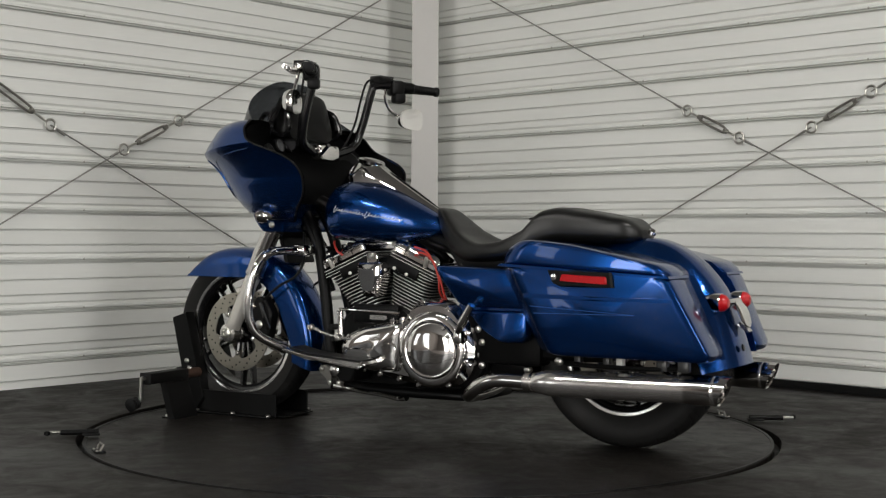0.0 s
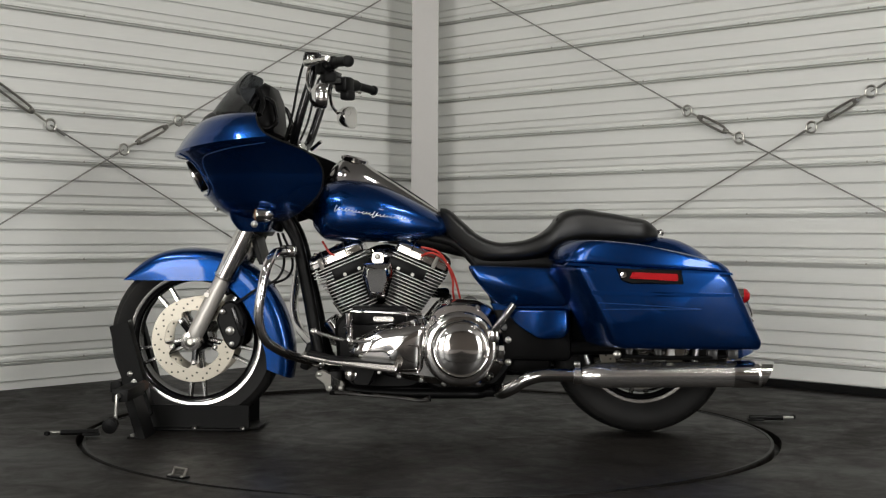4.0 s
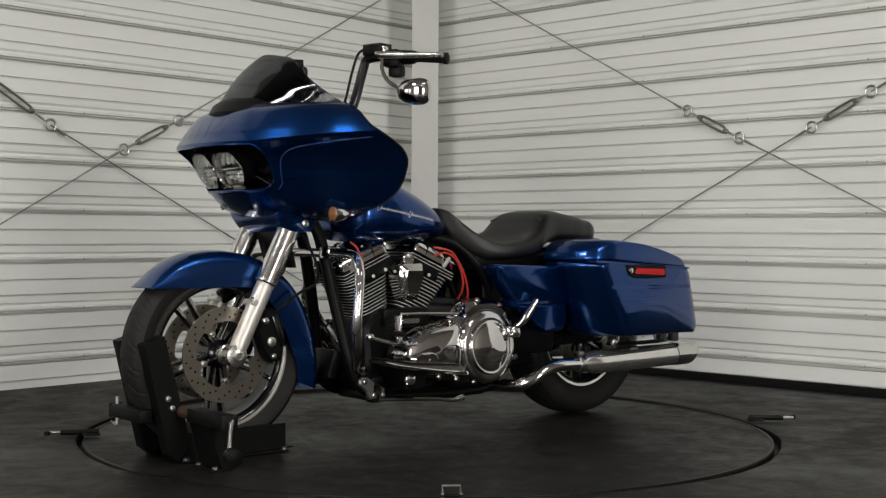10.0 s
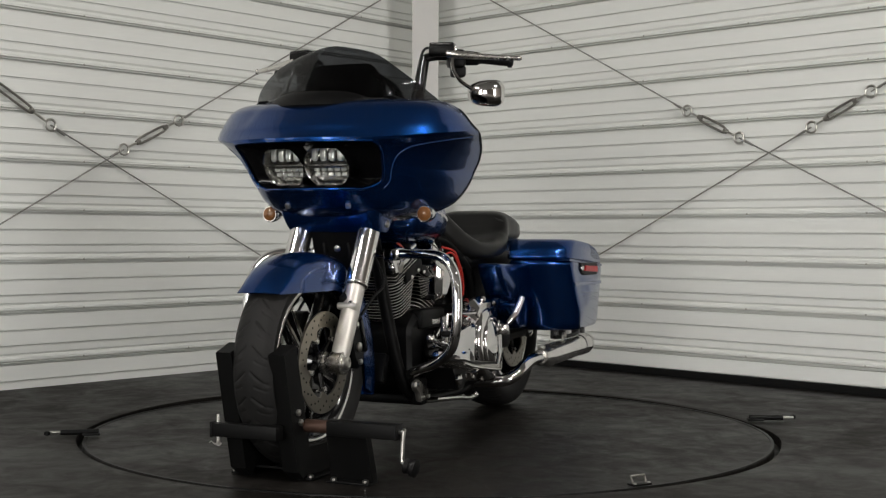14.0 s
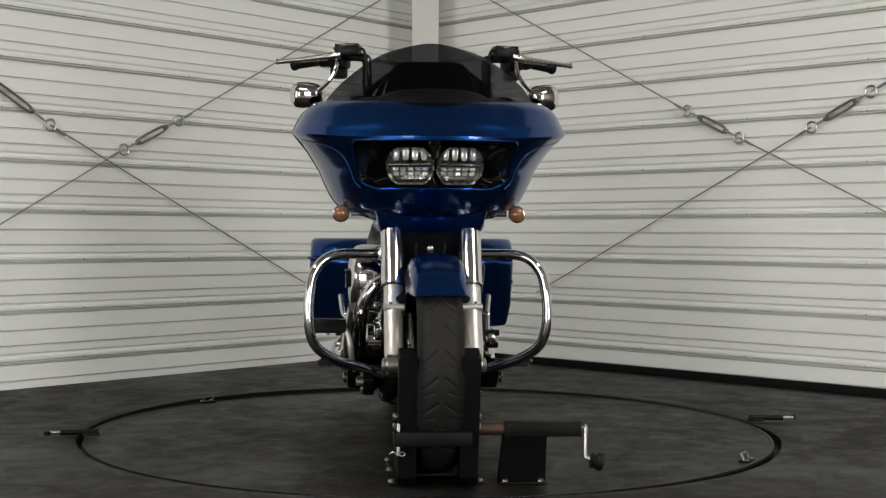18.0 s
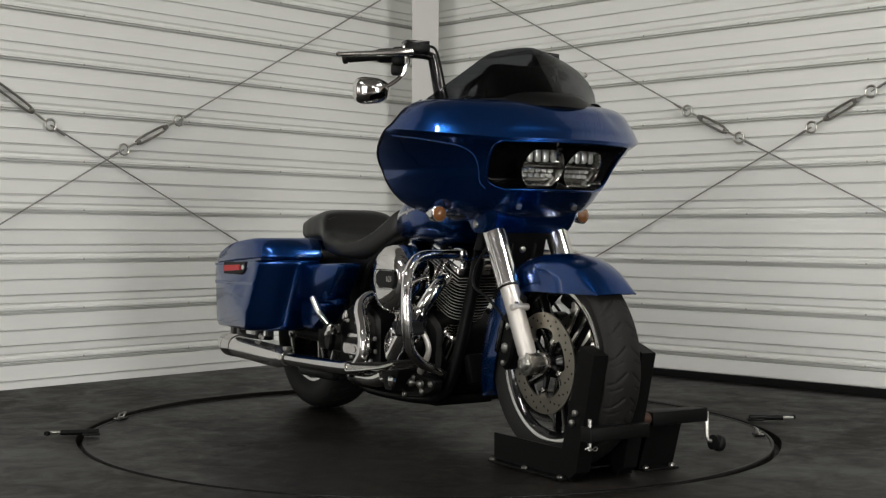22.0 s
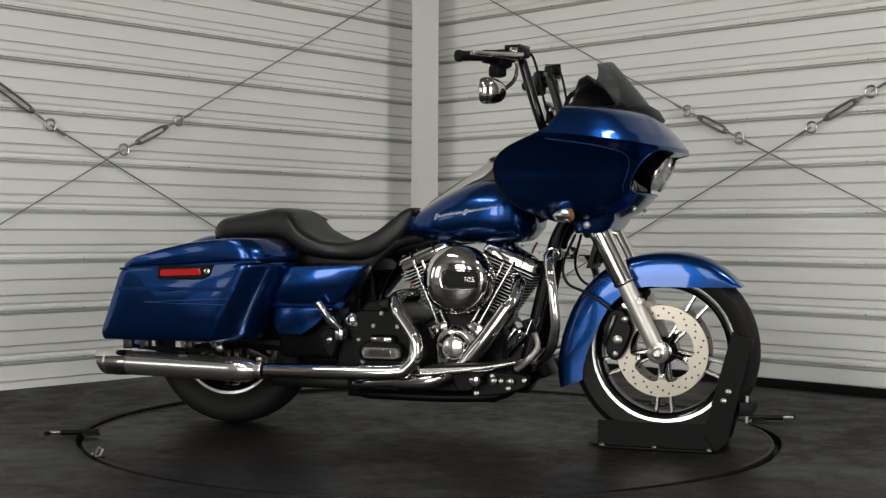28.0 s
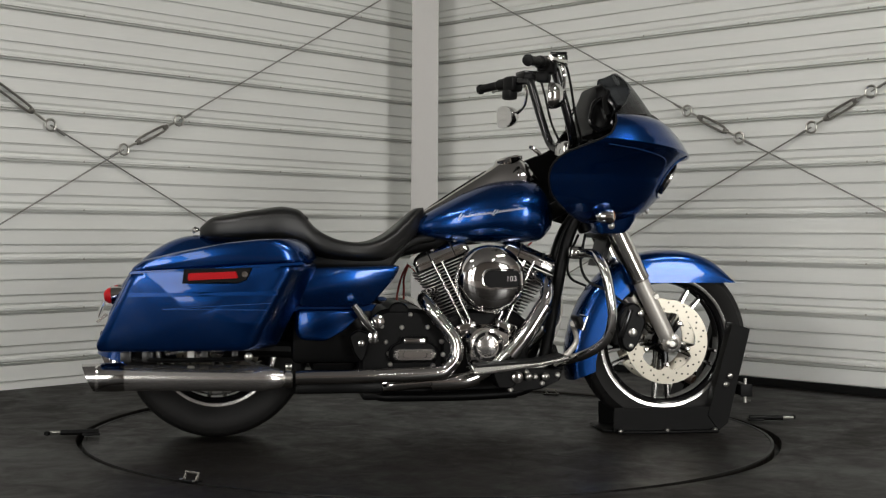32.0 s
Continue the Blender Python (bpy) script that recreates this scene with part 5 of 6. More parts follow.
def fins(lean, shift, label):
    """A cylinder with its fins, head and rocker box, leaning fore or aft."""
    f = pose(0, 0, 0, 0, lean, 0).to_3x3()
    up = f @ Vector((0, 0, 1))
    BASE = Vector((0.183 + shift, 0, 0.400))
    barrel = part("cylinder", rod(BASE + up * 0.02, BASE + up * 0.215, 0.056, seg=24), M_SATIN, bike, label)
    n = 13
    for k in range(n):
        t = k / (n - 1)
        a, b = fin_outline(t)
        h = 0.045 + 0.150 * t
        bm = bmesh.new()
        out = rounded([(-a, -b), (a, -b), (a, b), (-a, b)], 0.045, 5)
        rings = []
        for q, g in ((0.0, 0.0), (0.0010, 0.0015), (0.0034, 0.0015), (0.0044, 0.0)):
            rings.append([BASE + f @ Vector((p.x * (1 - (0.0015 - g) * 12), p.y * (1 - (0.0015 - g) * 12), h + q)) for p in out])
        loft(rings, True, bm)
        bm.normal_update()
        for fc in bm.faces:
            fc.material_index = 1 if len(fc.verts) == 4 and abs(fc.normal.dot(up)) < 0.3 else 0
        part("cooling_fin", bm, [M_SATIN, M_FIN], barrel)
    part("head", box(BASE + up * 0.222, (0.170, 0.170, 0.04), 0.008, (0, lean, 0)), M_SATIN, barrel, "black cylinder head")
    inner = -1 if lean > 0 else 1
    part("head_cover", box(BASE + f @ Vector((inner * 0.036, 0.085, 0.196)), (0.142, 0.046, 0.044), 0.006, (0, lean, 0)), M_SATIN, barrel, "smooth black head cover")
    for k in range(3):
        plate = box(BASE + up * (0.209 + 0.0112 * k), (0.206, 0.206, 0.0040), 0.001, (0, lean, 0), None, 1)
        plate.normal_update()
        for fc in plate.faces:
            fc.material_index = 1 if abs(fc.normal.dot(up)) < 0.3 else 0
        part("head_fin", plate, [M_SATIN, M_FIN], barrel)
    for k in (-1, 1):
        part("head_bolt", lathe([(0.0065, 0), (0.0065, 0.004), (0.003, 0.006)], BASE + f @ Vector((inner * (0.036 + 0.028 * k), 0.1075, 0.184)), (0, 1, 0), 10), M_FIN, barrel)
    tiers = ((0.240, 0.100, 0.100), (0.243, 0.104, 0.104), (0.258, 0.104, 0.104), (0.261, 0.101, 0.101), (0.263, 0.101, 0.101), (0.266, 0.104, 0.104), (0.276, 0.103, 0.101), (0.288, 0.094, 0.090), (0.295, 0.072, 0.066), (0.297, 0.04, 0.04))
    rocker = part("rocker_box", loft([[BASE + f @ Vector((p.x, p.y, h)) for p in rounded([(-a, -b), (a, -b), (a, b), (-a, b)], 0.016, 4)] for h, a, b in tiers]), M_CHROME, barrel, "chrome rocker cover in two tiers")
    for q in (-0.042, 0.046):
        part("rocker_seam", box(BASE + f @ Vector((q, 0, 0.270)), (0.004, 0.210, 0.050), 0.001, (0, lean, 0), None, 1), M_SATIN, rocker)
        for k in (-1, 1):
            part("rocker_bolt", lathe([(0.007, 0), (0.007, 0.006), (0.004, 0.008)], BASE + f @ Vector((q + 0.022, k * 0.082, 0.290)), up, 8), M_CHROME, rocker)
    return barrel


fins(23, 0.058, "front cylinder with bright-edged black cooling fins")
fins(-23, -0.058, "rear cylinder with bright-edged black cooling fins")
for lean, xo in ((22, 0.02), (28, 0.05), (-22, -0.02), (-28, -0.05)):
    f = pose(0, 0, 0, 0, lean, 0).to_3x3()
    a = Vector((0.172 + xo * 0.9 + (0.022 if lean > 0 else -0.028), -0.150, 0.400))
    b = Vector((0.172 + math.sin(radians(lean)) * 0.25 + xo * 0.35 + (0.05 if lean > 0 else -0.05), -0.112, 0.625))
    push = part("pushrod_tube", rod(a, b, 0.0066, 0.0062), M_CHROME, bike, "chrome pushrod tube")
    part("pushrod_collar", rod(a - (b - a) * 0.02, a + (b - a) * 0.08, 0.014, 0.012), M_CHROME, push)
for x, lean in ((0.105, -20), (0.245, 20)):
    part("lifter_block", box((x, -0.145, 0.385), (0.075, 0.05, 0.05), 0.010, (0, lean, 0)), M_CHROME, bike)

# right side covers
cam_cover = part("cam_cover", prism([(0.10, 0.255), (0.096, 0.37), (0.13, 0.405), (0.20, 0.405), (0.258, 0.375), (0.262, 0.34), (0.235, 0.275), (0.20, 0.25)], -0.13, -0.205, 0.014, 0.03), M_CHROME, bike, "chrome cam cover")
part("timer_cover", lathe([(0.060, 0), (0.060, 0.008), (0.052, 0.012), (0.050, 0.006), (0.036, 0.006), (0.034, 0.014), (0.02, 0.018), (0.001, 0.019)], (0.170, -0.203, 0.328), (0, -1, 0), 36), M_MUFFLER, cam_cover, "round chrome timer cover")
part("timer_ring", lathe([(0.050, 0), (0.050, 0.004), (0.040, 0.004), (0.040, 0.0)], (0.170, -0.2085, 0.328), (0, -1, 0), 36), M_SATIN, cam_cover)
for k in range(5):
    a = 2 * math.pi * k / 5 + 0.4
    part("cover_screw", lathe([(0.006, 0), (0.006, 0.003)], (0.170 + 0.045 * math.cos(a), -0.2115, 0.328 + 0.045 * math.sin(a)), (0, -1, 0), 8), M_CHROME, cam_cover)
gear = part("gearbox_cover", prism([(-0.17, 0.275), (-0.18, 0.305), (-0.165, 0.335), (-0.135, 0.345), (-0.135, 0.365), (-0.04, 0.365), (-0.04, 0.345), (-0.012, 0.335), (0.0, 0.305), (-0.015, 0.275)], -0.185, -0.222, 0.010, 0.02), M_SATIN, bike, "black gearbox end cover")
part("clutch_cover", prism([(-0.155, 0.284), (-0.165, 0.304), (-0.155, 0.324), (-0.025, 0.324), (-0.013, 0.304), (-0.025, 0.284)], -0.22, -0.236, 0.006, 0.015), M_MUFFLER, gear, "chrome clutch release cover")
for k, g in enumerate((0.80, 0.58)):
    part("clutch_cover_ring", prism([(-0.089 + (x + 0.089) * g, 0.304 + (z - 0.304) * g) for x, z in ((-0.155, 0.284), (-0.165, 0.304), (-0.155, 0.324), (-0.025, 0.324), (-0.013, 0.304), (-0.025, 0.284))], -0.234, -0.239 - 0.003 * k, 0.002, 0.012), (M_COVER, M_CHROME)[k], gear)
part("clutch_cover_top", box((-0.088, -0.224, 0.350), (0.075, 0.012, 0.020), 0.004), M_CHROME, gear)
for x, z in ((-0.185, 0.345), (-0.175, 0.305), (-0.13, 0.395), (-0.04, 0.395), (0.01, 0.345), (0.015, 0.30), (-0.02, 0.262), (-0.17, 0.268), (-0.10, 0.44), (-0.20, 0.40)):
    part("case_bolt", lathe([(0.0085, 0), (0.0085, 0.006), (0.006, 0.009)], (x, -0.190, z), (0, -1, 0), 10), M_ZINC, gear)
part("dipstick", lathe([(0.020, 0), (0.024, 0.008), (0.024, 0.02), (0.012, 0.026)], (-0.215, -0.18, 0.415), (0, -1, 0.1), 16), M_CHROME, gear)
part("starter_motor", rod((-0.14, -0.185, 0.445), (-0.14, 0.05, 0.445), 0.038, seg=20), M_SATIN, bike)

# air cleaner
AC = Vector((0.182, -0.158, 0.562))
air = part("air_cleaner", lathe([(0.085, -0.03), (0.118, -0.02), (0.120, 0.0), (0.120, 0.055), (0.114, 0.075), (0.098, 0.090), (0.07, 0.099), (0.035, 0.103), (0.001, 0.104)], AC, (0, -1, 0), 56), M_CHROME, bike, "round chrome air cleaner cover with a black inset")
part("inset", prism([(AC.x - 0.018, AC.z + 0.034), (AC.x - 0.036, AC.z + 0.018), (AC.x - 0.036, AC.z - 0.010), (AC.x - 0.018, AC.z - 0.026), (AC.x + 0.086, AC.z - 0.024), (AC.x + 0.092, AC.z + 0.004), (AC.x + 0.086, AC.z + 0.032)], -0.238, -0.2665, 0.003, 0.008), M_SATIN, air, "black oval inset")
part("inset_frame", tube([(AC.x + 0.080, -0.2655, AC.z + 0.036), (AC.x - 0.018, -0.2665, AC.z + 0.037), (AC.x - 0.039, -0.2665, AC.z + 0.020), (AC.x - 0.039, -0.2665, AC.z - 0.012), (AC.x - 0.018, -0.2665, AC.z - 0.029), (AC.x + 0.080, -0.2655, AC.z - 0.027)], 0.0026, 6, 3), M_CHROME, air)
text = bpy.data.curves.new("number", "FONT")
text.body, text.size, text.extrude, text.align_x, text.align_y = "103", 0.026, 0.001, "CENTER", "CENTER"
label = new("number", text)
bpy.context.view_layer.update()
number = new("engine_size_number", bpy.data.meshes.new_from_object(label))
bpy.data.objects.remove(label)
number.data.materials.append(M_MACHINED)
number.parent = air
number.matrix_local = Matrix.Translation((AC.x + 0.060, -0.2675, AC.z + 0.004)) @ pose(0, 0, 0, 90, 0, 0)
badge = bmesh.new()
for k, (dx, w) in enumerate(((-0.012, 0.02), (0.010, 0.026), (0.034, 0.022))):
    box((AC.x + 0.018 + dx, -0.245, AC.z - 0.062 + 0.004 * k), (w, 0.003, 0.010), 0.001, (0, 14, 0), badge, 1)
part("badge", badge, M_MACHINED, air, "small silver script badge")

# left side: primary case, derby cover, horn
prim = [(-0.275, 0.32), (-0.262, 0.235), (-0.20, 0.185), (-0.02, 0.190), (0.15, 0.215), (0.255, 0.255), (0.285, 0.30), (0.262, 0.352), (0.18, 0.392), (0.06, 0.412), (0.0, 0.425), (-0.030, 0.475), (-0.085, 0.492), (-0.19, 0.485), (-0.245, 0.43)]


def lean_out(bm, z0, slope):
    """Outer faces lean so that they look a little towards the floor."""
    for v in bm.verts:
        v.co.y += slope * (v.co.z - z0) * max(0.0, min(1.0, (v.co.y - 0.13) / 0.06))
    return bm


primary = part("primary_case", prism(prim, 0.13, 0.222, 0.026, 0.04), M_CHROME, bike, "polished chrome primary cover", 40)
front_shape = rounded([(0.012, 0.226), (0.15, 0.224), (0.243, 0.262), (0.270, 0.300), (0.250, 0.344), (0.175, 0.382), (0.06, 0.402), (-0.004, 0.408)], 0.03, 5)
part("primary_bulge", loft([[Vector((0.115 + (p.x - 0.115) * k, y - 0.05 * (0.115 - p.x) * (k - 0.2), 0.312 + (p.y - 0.312) * k)) for p in front_shape] for y, k in ((0.212, 1.0), (0.221, 0.985), (0.229, 0.94), (0.236, 0.85), (0.241, 0.72), (0.2445, 0.55), (0.2465, 0.35), (0.2475, 0.12), (0.2477, 0.02))]), M_CHROME, primary, "rounded front of the primary cover", 70)
part("derby_ring", lathe([(0.134, -0.02), (0.136, 0.010), (0.131, 0.026), (0.120, 0.033), (0.106, 0.034)], (-0.118, 0.205, 0.316), (-0.06, 1, 0.03), 64), M_CHROME, primary, "polished round primary bulge", 60)
derby = part("derby_cover", lathe([(0.104, 0), (0.104, 0.010), (0.098, 0.016), (0.091, 0.013), (0.086, 0.016), (0.055, 0.022), (0.001, 0.026)], (-0.120, 0.230, 0.317), (-0.09, 1, 0.04), 64), M_CHROME, primary, "mirror chrome round derby cover", 60)
for k in range(5):
    a = 2 * math.pi * k / 5 + 0.9
    part("derby_screw", lathe([(0.006, 0), (0.006, 0.003)], (-0.118 + 0.095 * math.cos(a), 0.243, 0.316 + 0.095 * math.sin(a)), (0, 1, 0), 8), M_STEEL, derby)
part("inspection_cover", prism([(0.115, 0.275), (0.125, 0.305), (0.155, 0.318), (0.210, 0.316), (0.242, 0.298), (0.240, 0.272), (0.205, 0.254), (0.145, 0.254)], 0.215, 0.254, 0.014, 0.02), M_CHROME, primary)
part("case_panel", tube([(0.103, 0.2415, 0.329), (0.042, 0.2415, 0.329), (0.027, 0.2415, 0.318), (0.025, 0.2415, 0.300), (0.025, 0.2415, 0.255), (0.029, 0.2415, 0.236), (0.045, 0.2415, 0.231), (0.090, 0.2415, 0.232)], 0.0035, 8, 3), M_CHROME, primary)
for x, z in ((-0.075, 0.482), (-0.18, 0.462), (-0.02, 0.425), (0.05, 0.410), (0.10, 0.218), (0.02, 0.205), (-0.06, 0.190), (-0.18, 0.195), (0.17, 0.232), (-0.26, 0.27), (-0.255, 0.38)):
    part("case_bolt", lathe([(0.011, 0), (0.011, 0.006), (0.006, 0.011)], (x, 0.216, z), (0, 1, 0), 10), M_CHROME, primary)
part("sprocket_plate", prism([(-0.24, 0.18), (-0.30, 0.25), (-0.315, 0.34), (-0.26, 0.44), (-0.18, 0.46), (-0.18, 0.18)], 0.10, 0.165, 0.01, 0.02), M_SATIN, bike)
for x, z in ((-0.285, 0.345), (-0.285, 0.265), (-0.262, 0.30), (-0.27, 0.39)):
    part("case_bolt", lathe([(0.012, 0), (0.012, 0.008), (0.006, 0.012)], (x, 0.165, z), (0, 1, 0), 12), M_ZINC, bike)
horn = part("horn_cover", lean_out(loft([[Vector((0.183 + x * k * 1.1, y, 0.550 + z * k * 1.08)) for x, z in [(p.x, p.y) for p in rounded([(-0.030, -0.058), (0.030, -0.058), (0.052, 0.02), (0.045, 0.062), (-0.045, 0.062), (-0.052, 0.02)], 0.007, 3)]] for y, k in ((0.10, 0.9), (0.125, 1.0), (0.165, 0.98), (0.168, 0.95), (0.190, 0.66), (0.192, 0.62))]), 0.60, 0.16), M_CHROME, bike, "chrome horn cover between the cylinders", 22)
part("horn_bracket", prism([(0.160, 0.61), (0.160, 0.655), (0.206, 0.655), (0.206, 0.61)], 0.14, 0.152, 0.003, 0.018), M_CHROME, horn)
part("horn_nut", lathe([(0.011, 0), (0.011, 0.006), (0.005, 0.01)], (0.183, 0.152, 0.638), (0, 1, 0), 10), M_ZINC, horn)
part("coil_plate", box((0.178, 0.11, 0.425), (0.20, 0.05, 0.07), 0.012), M_SATIN, bike)
part("name_plate", prism([(0.125, 0.405), (0.125, 0.422), (0.20, 0.422), (0.20, 0.405)], 0.134, 0.139, 0.001, 0.007), M_MACHINED, bike)
part("induction_module", box((0.178, -0.02, 0.60), (0.10, 0.14, 0.07), 0.02), M_SATIN, bike)
for pts in ([(0.03, 0.10, 0.672), (-0.023, 0.12, 0.660), (-0.051, 0.125, 0.635), (-0.089, 0.13, 0.571), (-0.109, 0.125, 0.501), (-0.115, 0.10, 0.47)], [(0.03, 0.10, 0.640), (-0.007, 0.118, 0.652), (-0.056, 0.122, 0.625), (-0.084, 0.125, 0.561), (-0.086, 0.12, 0.515), (-0.09, 0.09, 0.48)], [(0.390, 0.09, 0.690), (0.378, 0.105, 0.675), (0.363, 0.108, 0.652), (0.345, 0.10, 0.640)]):
    part("ignition_wire", tube(pts, 0.0040, 8), M_WIRE_RED, bike, "red ignition wire")
part("spark_plug", rod((-0.029, 0.118, 0.635), (-0.013, 0.10, 0.600), 0.006, 0.008, 10), M_FORK, bike)
part("spark_plug", rod((0.400, 0.118, 0.625), (0.388, 0.10, 0.592), 0.006, 0.008, 10), M_FORK, bike)

# ---- exhaust ----
def muffler():
    return lathe([(0.026, 0.0), (0.034, 0.02), (0.043, 0.06), (0.044, 0.10), (0.0445, 0.55), (0.046, 0.60), (0.048, 0.615), (0.044, 0.62), (0.034, 0.60), (0.03, 0.50)], (-0.535, 0.290, 0.234), (-1, -0.04, 0.012), 32)


for s, muf in zip((1, -1), pair("muffler", muffler, M_MUFFLER, bike, "long chrome muffler", 50)):
    part("clamp", lathe([(0.030, 0), (0.033, 0.004), (0.033, 0.024), (0.030, 0.028)], (-0.51, s * 0.290, 0.234), (-1, 0, 0), 24), M_STEEL, muf)
    part("clamp_bolt", box((-0.522, s * 0.290, 0.274), (0.022, 0.03, 0.014), 0.004), M_ZINC, muf)
    end = Vector((-1.0, s * 0.29, 0.239))
    part("tip", loft([[Vector((x - (0.02 * math.sin(2 * math.pi * k / 32) * sl), s * (0.29 + 0.04 * (x + 0.535)) + r * math.cos(2 * math.pi * k / 32), 0.241 + r * math.sin(2 * math.pi * k / 32))) for k in range(32)] for x, r, sl in ((-1.06, 0.0465, 0), (-1.10, 0.048, 0), (-1.178, 0.046, 1), (-1.175, 0.042, 1), (-1.10, 0.038, 0))], False), M_CHROME, muf, "slash-cut chrome exhaust tip")
part("exhaust_pipe", tube([(-0.50, -0.290, 0.236), (-0.25, -0.285, 0.238), (-0.024, -0.27, 0.243), (0.023, -0.265, 0.262), (0.051, -0.26, 0.302), (0.045, -0.255, 0.358), (0.011, -0.245, 0.405), (-0.029, -0.232, 0.455), (-0.048, -0.20, 0.484), (-0.045, -0.15, 0.498), (-0.005, -0.09, 0.505)], 0.0245, 18, 6), M_CHROME, bike, "chrome rear exhaust pipe with heat shield")
part("exhaust_pipe", tube([(0.36, -0.10, 0.575), (0.388, -0.16, 0.55), (0.379, -0.20, 0.495), (0.34, -0.215, 0.431), (0.293, -0.22, 0.366), (0.237, -0.22, 0.302), (0.19, -0.215, 0.258), (0.12, -0.20, 0.220), (0.05, -0.19, 0.208), (-0.04, -0.19, 0.205), (-0.20, -0.17, 0.19), (-0.24, -0.05, 0.17), (-0.25, 0.10, 0.160), (-0.262, 0.22, 0.164), (-0.300, 0.268, 0.186), (-0.345, 0.285, 0.216), (-0.41, 0.290, 0.233), (-0.52, 0.290, 0.234)], 0.0235, 18, 6), M_CHROME, bike, "chrome front exhaust pipe crossing over")
part("heat_shield", tube([(0.368, -0.228, 0.470), (0.30, -0.243, 0.373), (0.24, -0.245, 0.300)], 0.031, 16, 4), M_CHROME, bike)
part("heat_shield", tube([(0.13, -0.215, 0.225), (0.08, -0.222, 0.211), (-0.03, -0.222, 0.207)], 0.030, 16, 4), M_CHROME, bike)
part("muffler_hanger", box((-0.35, -0.24, 0.195), (0.30, 0.03, 0.04), 0.008), M_SATIN, bike)

# ---- engine guard, boards and controls ----
guard = []
for s in (1, -1):
    guard.append([(0.505, s * 0.07, 0.655), (0.515, s * 0.20, 0.655), (0.527, s * 0.31, 0.648), (0.545, s * 0.365, 0.60), (0.56, s * 0.383, 0.52), (0.568, s * 0.384, 0.43), (0.55, s * 0.36, 0.355), (0.50, s * 0.29, 0.305), (0.44, s * 0.20, 0.272), (0.385, s * 0.14, 0.25)])
part("engine_guard", tube(bend(guard[1][::-1], 6) + bend(guard[0], 6), 0.0165, 16, 1, smooth=False), M_CHROME, bike, "chrome engine guard hoop")
for s in (1, -1):
    part("guard_clamp", box((0.505, s * 0.135, 0.655), (0.055, 0.06, 0.045), 0.012), M_CHROME, bike)
    part("guard_bolt", lathe([(0.014, 0), (0.014, 0.012), (0.007, 0.016)], (0.385, s * 0.150, 0.252), (0, s, 0), 14), M_CHROME, bike)
    board = part("footboard", prism([(0.085, 0.262), (0.10, 0.252), (0.33, 0.268), (0.425, 0.292), (0.43, 0.304), (0.33, 0.284), (0.10, 0.268)], s * 0.245, s * 0.355, 0.005), M_STEEL, bike, "chrome-edged rider footboard")
    part("board_trim", tube([(0.432, s * 0.356, 0.298), (0.343, s * 0.357, 0.279), (0.128, s * 0.357, 0.250), (0.100, s * 0.356, 0.256), (0.090, s * 0.352, 0.275)], 0.004, 8, 4), M_CHROME, board)
    part("board_pad", prism([(0.11, 0.268), (0.33, 0.285), (0.41, 0.304), (0.41, 0.310), (0.33, 0.292), (0.11, 0.275)], s * 0.252, s * 0.348, 0.003), M_PLASTIC, board, "black ribbed rubber pad")
    part("board_bracket", prism([(0.17, 0.262), (0.20, 0.185), (0.25, 0.185), (0.31, 0.268)], s * 0.14, s * 0.26, 0.006, 0.01), M_SATIN, board)
    part("board_bolt", lathe([(0.020, 0), (0.020, 0.01), (0.010, 0.014)], (0.265, s * 0.262, 0.225), (0, s, 0), 14), M_CHROME, board)
    peg = part("passenger_peg", tube([(-0.235, s * 0.255, 0.385), (-0.262, s * 0.272, 0.418), (-0.305, s * 0.285, 0.480)], [0.011, 0.016, 0.013], 12, 3), M_CHROME, bike, "folded chrome passenger peg")
    part("peg_bracket", box((-0.235, s * 0.235, 0.365), (0.035, 0.05, 0.045), 0.01), M_CHROME, peg)
part("shift_rod", tube([(0.40, 0.215, 0.372), (0.33, 0.228, 0.352), (0.27, 0.235, 0.342), (0.17, 0.238, 0.336), (0.09, 0.240, 0.324)], 0.0065, 10, 3), M_MUFFLER, bike, "chrome shift linkage rod")
part("shift_rod_joint", lathe([(0.013, -0.012), (0.015, 0.0), (0.013, 0.012), (0.004, 0.015)], (0.272, 0.240, 0.342), (0, 1, 0), 14), M_STEEL, bike)
part("shift_rod_joint", lathe([(0.011, -0.010), (0.013, 0.0), (0.011, 0.010), (0.004, 0.013)], (0.402, 0.222, 0.373), (0, 1, 0), 14), M_STEEL, bike)
part("shift_column", rod((0.274, 0.215, 0.350), (0.279, 0.215, 0.440), 0.0125, 0.0125, 16), M_CHROME, bike, "upright chrome shift shaft tube")
part("shift_lever", tube([(0.28, 0.222, 0.345), (0.275, 0.224, 0.40), (0.272, 0.226, 0.445), (0.20, 0.226, 0.444), (0.02, 0.225, 0.437)], 0.006, 10, 1, smooth=False), M_CHROME, bike)
part("shift_peg", rod((0.29, 0.215, 0.380), (0.29, 0.262, 0.380), 0.011), M_PLASTIC, bike)
part("shift_peg", rod((0.285, 0.215, 0.338), (0.285, 0.258, 0.338), 0.011), M_PLASTIC, bike)
pedal = part("brake_pedal", tube([(0.40, -0.235, 0.268), (0.44, -0.245, 0.296), (0.478, -0.250, 0.345), (0.466, -0.262, 0.396), (0.456, -0.290, 0.412)], [0.012, 0.010, 0.009, 0.011], 12, 3), M_FORK, bike, "polished brake pedal arm")
part("pedal_pad", box((0.466, -0.318, 0.418), (0.018, 0.108, 0.050), 0.008, (0, -22, 0)), M_PLASTIC, pedal, "black ribbed pedal rubber")
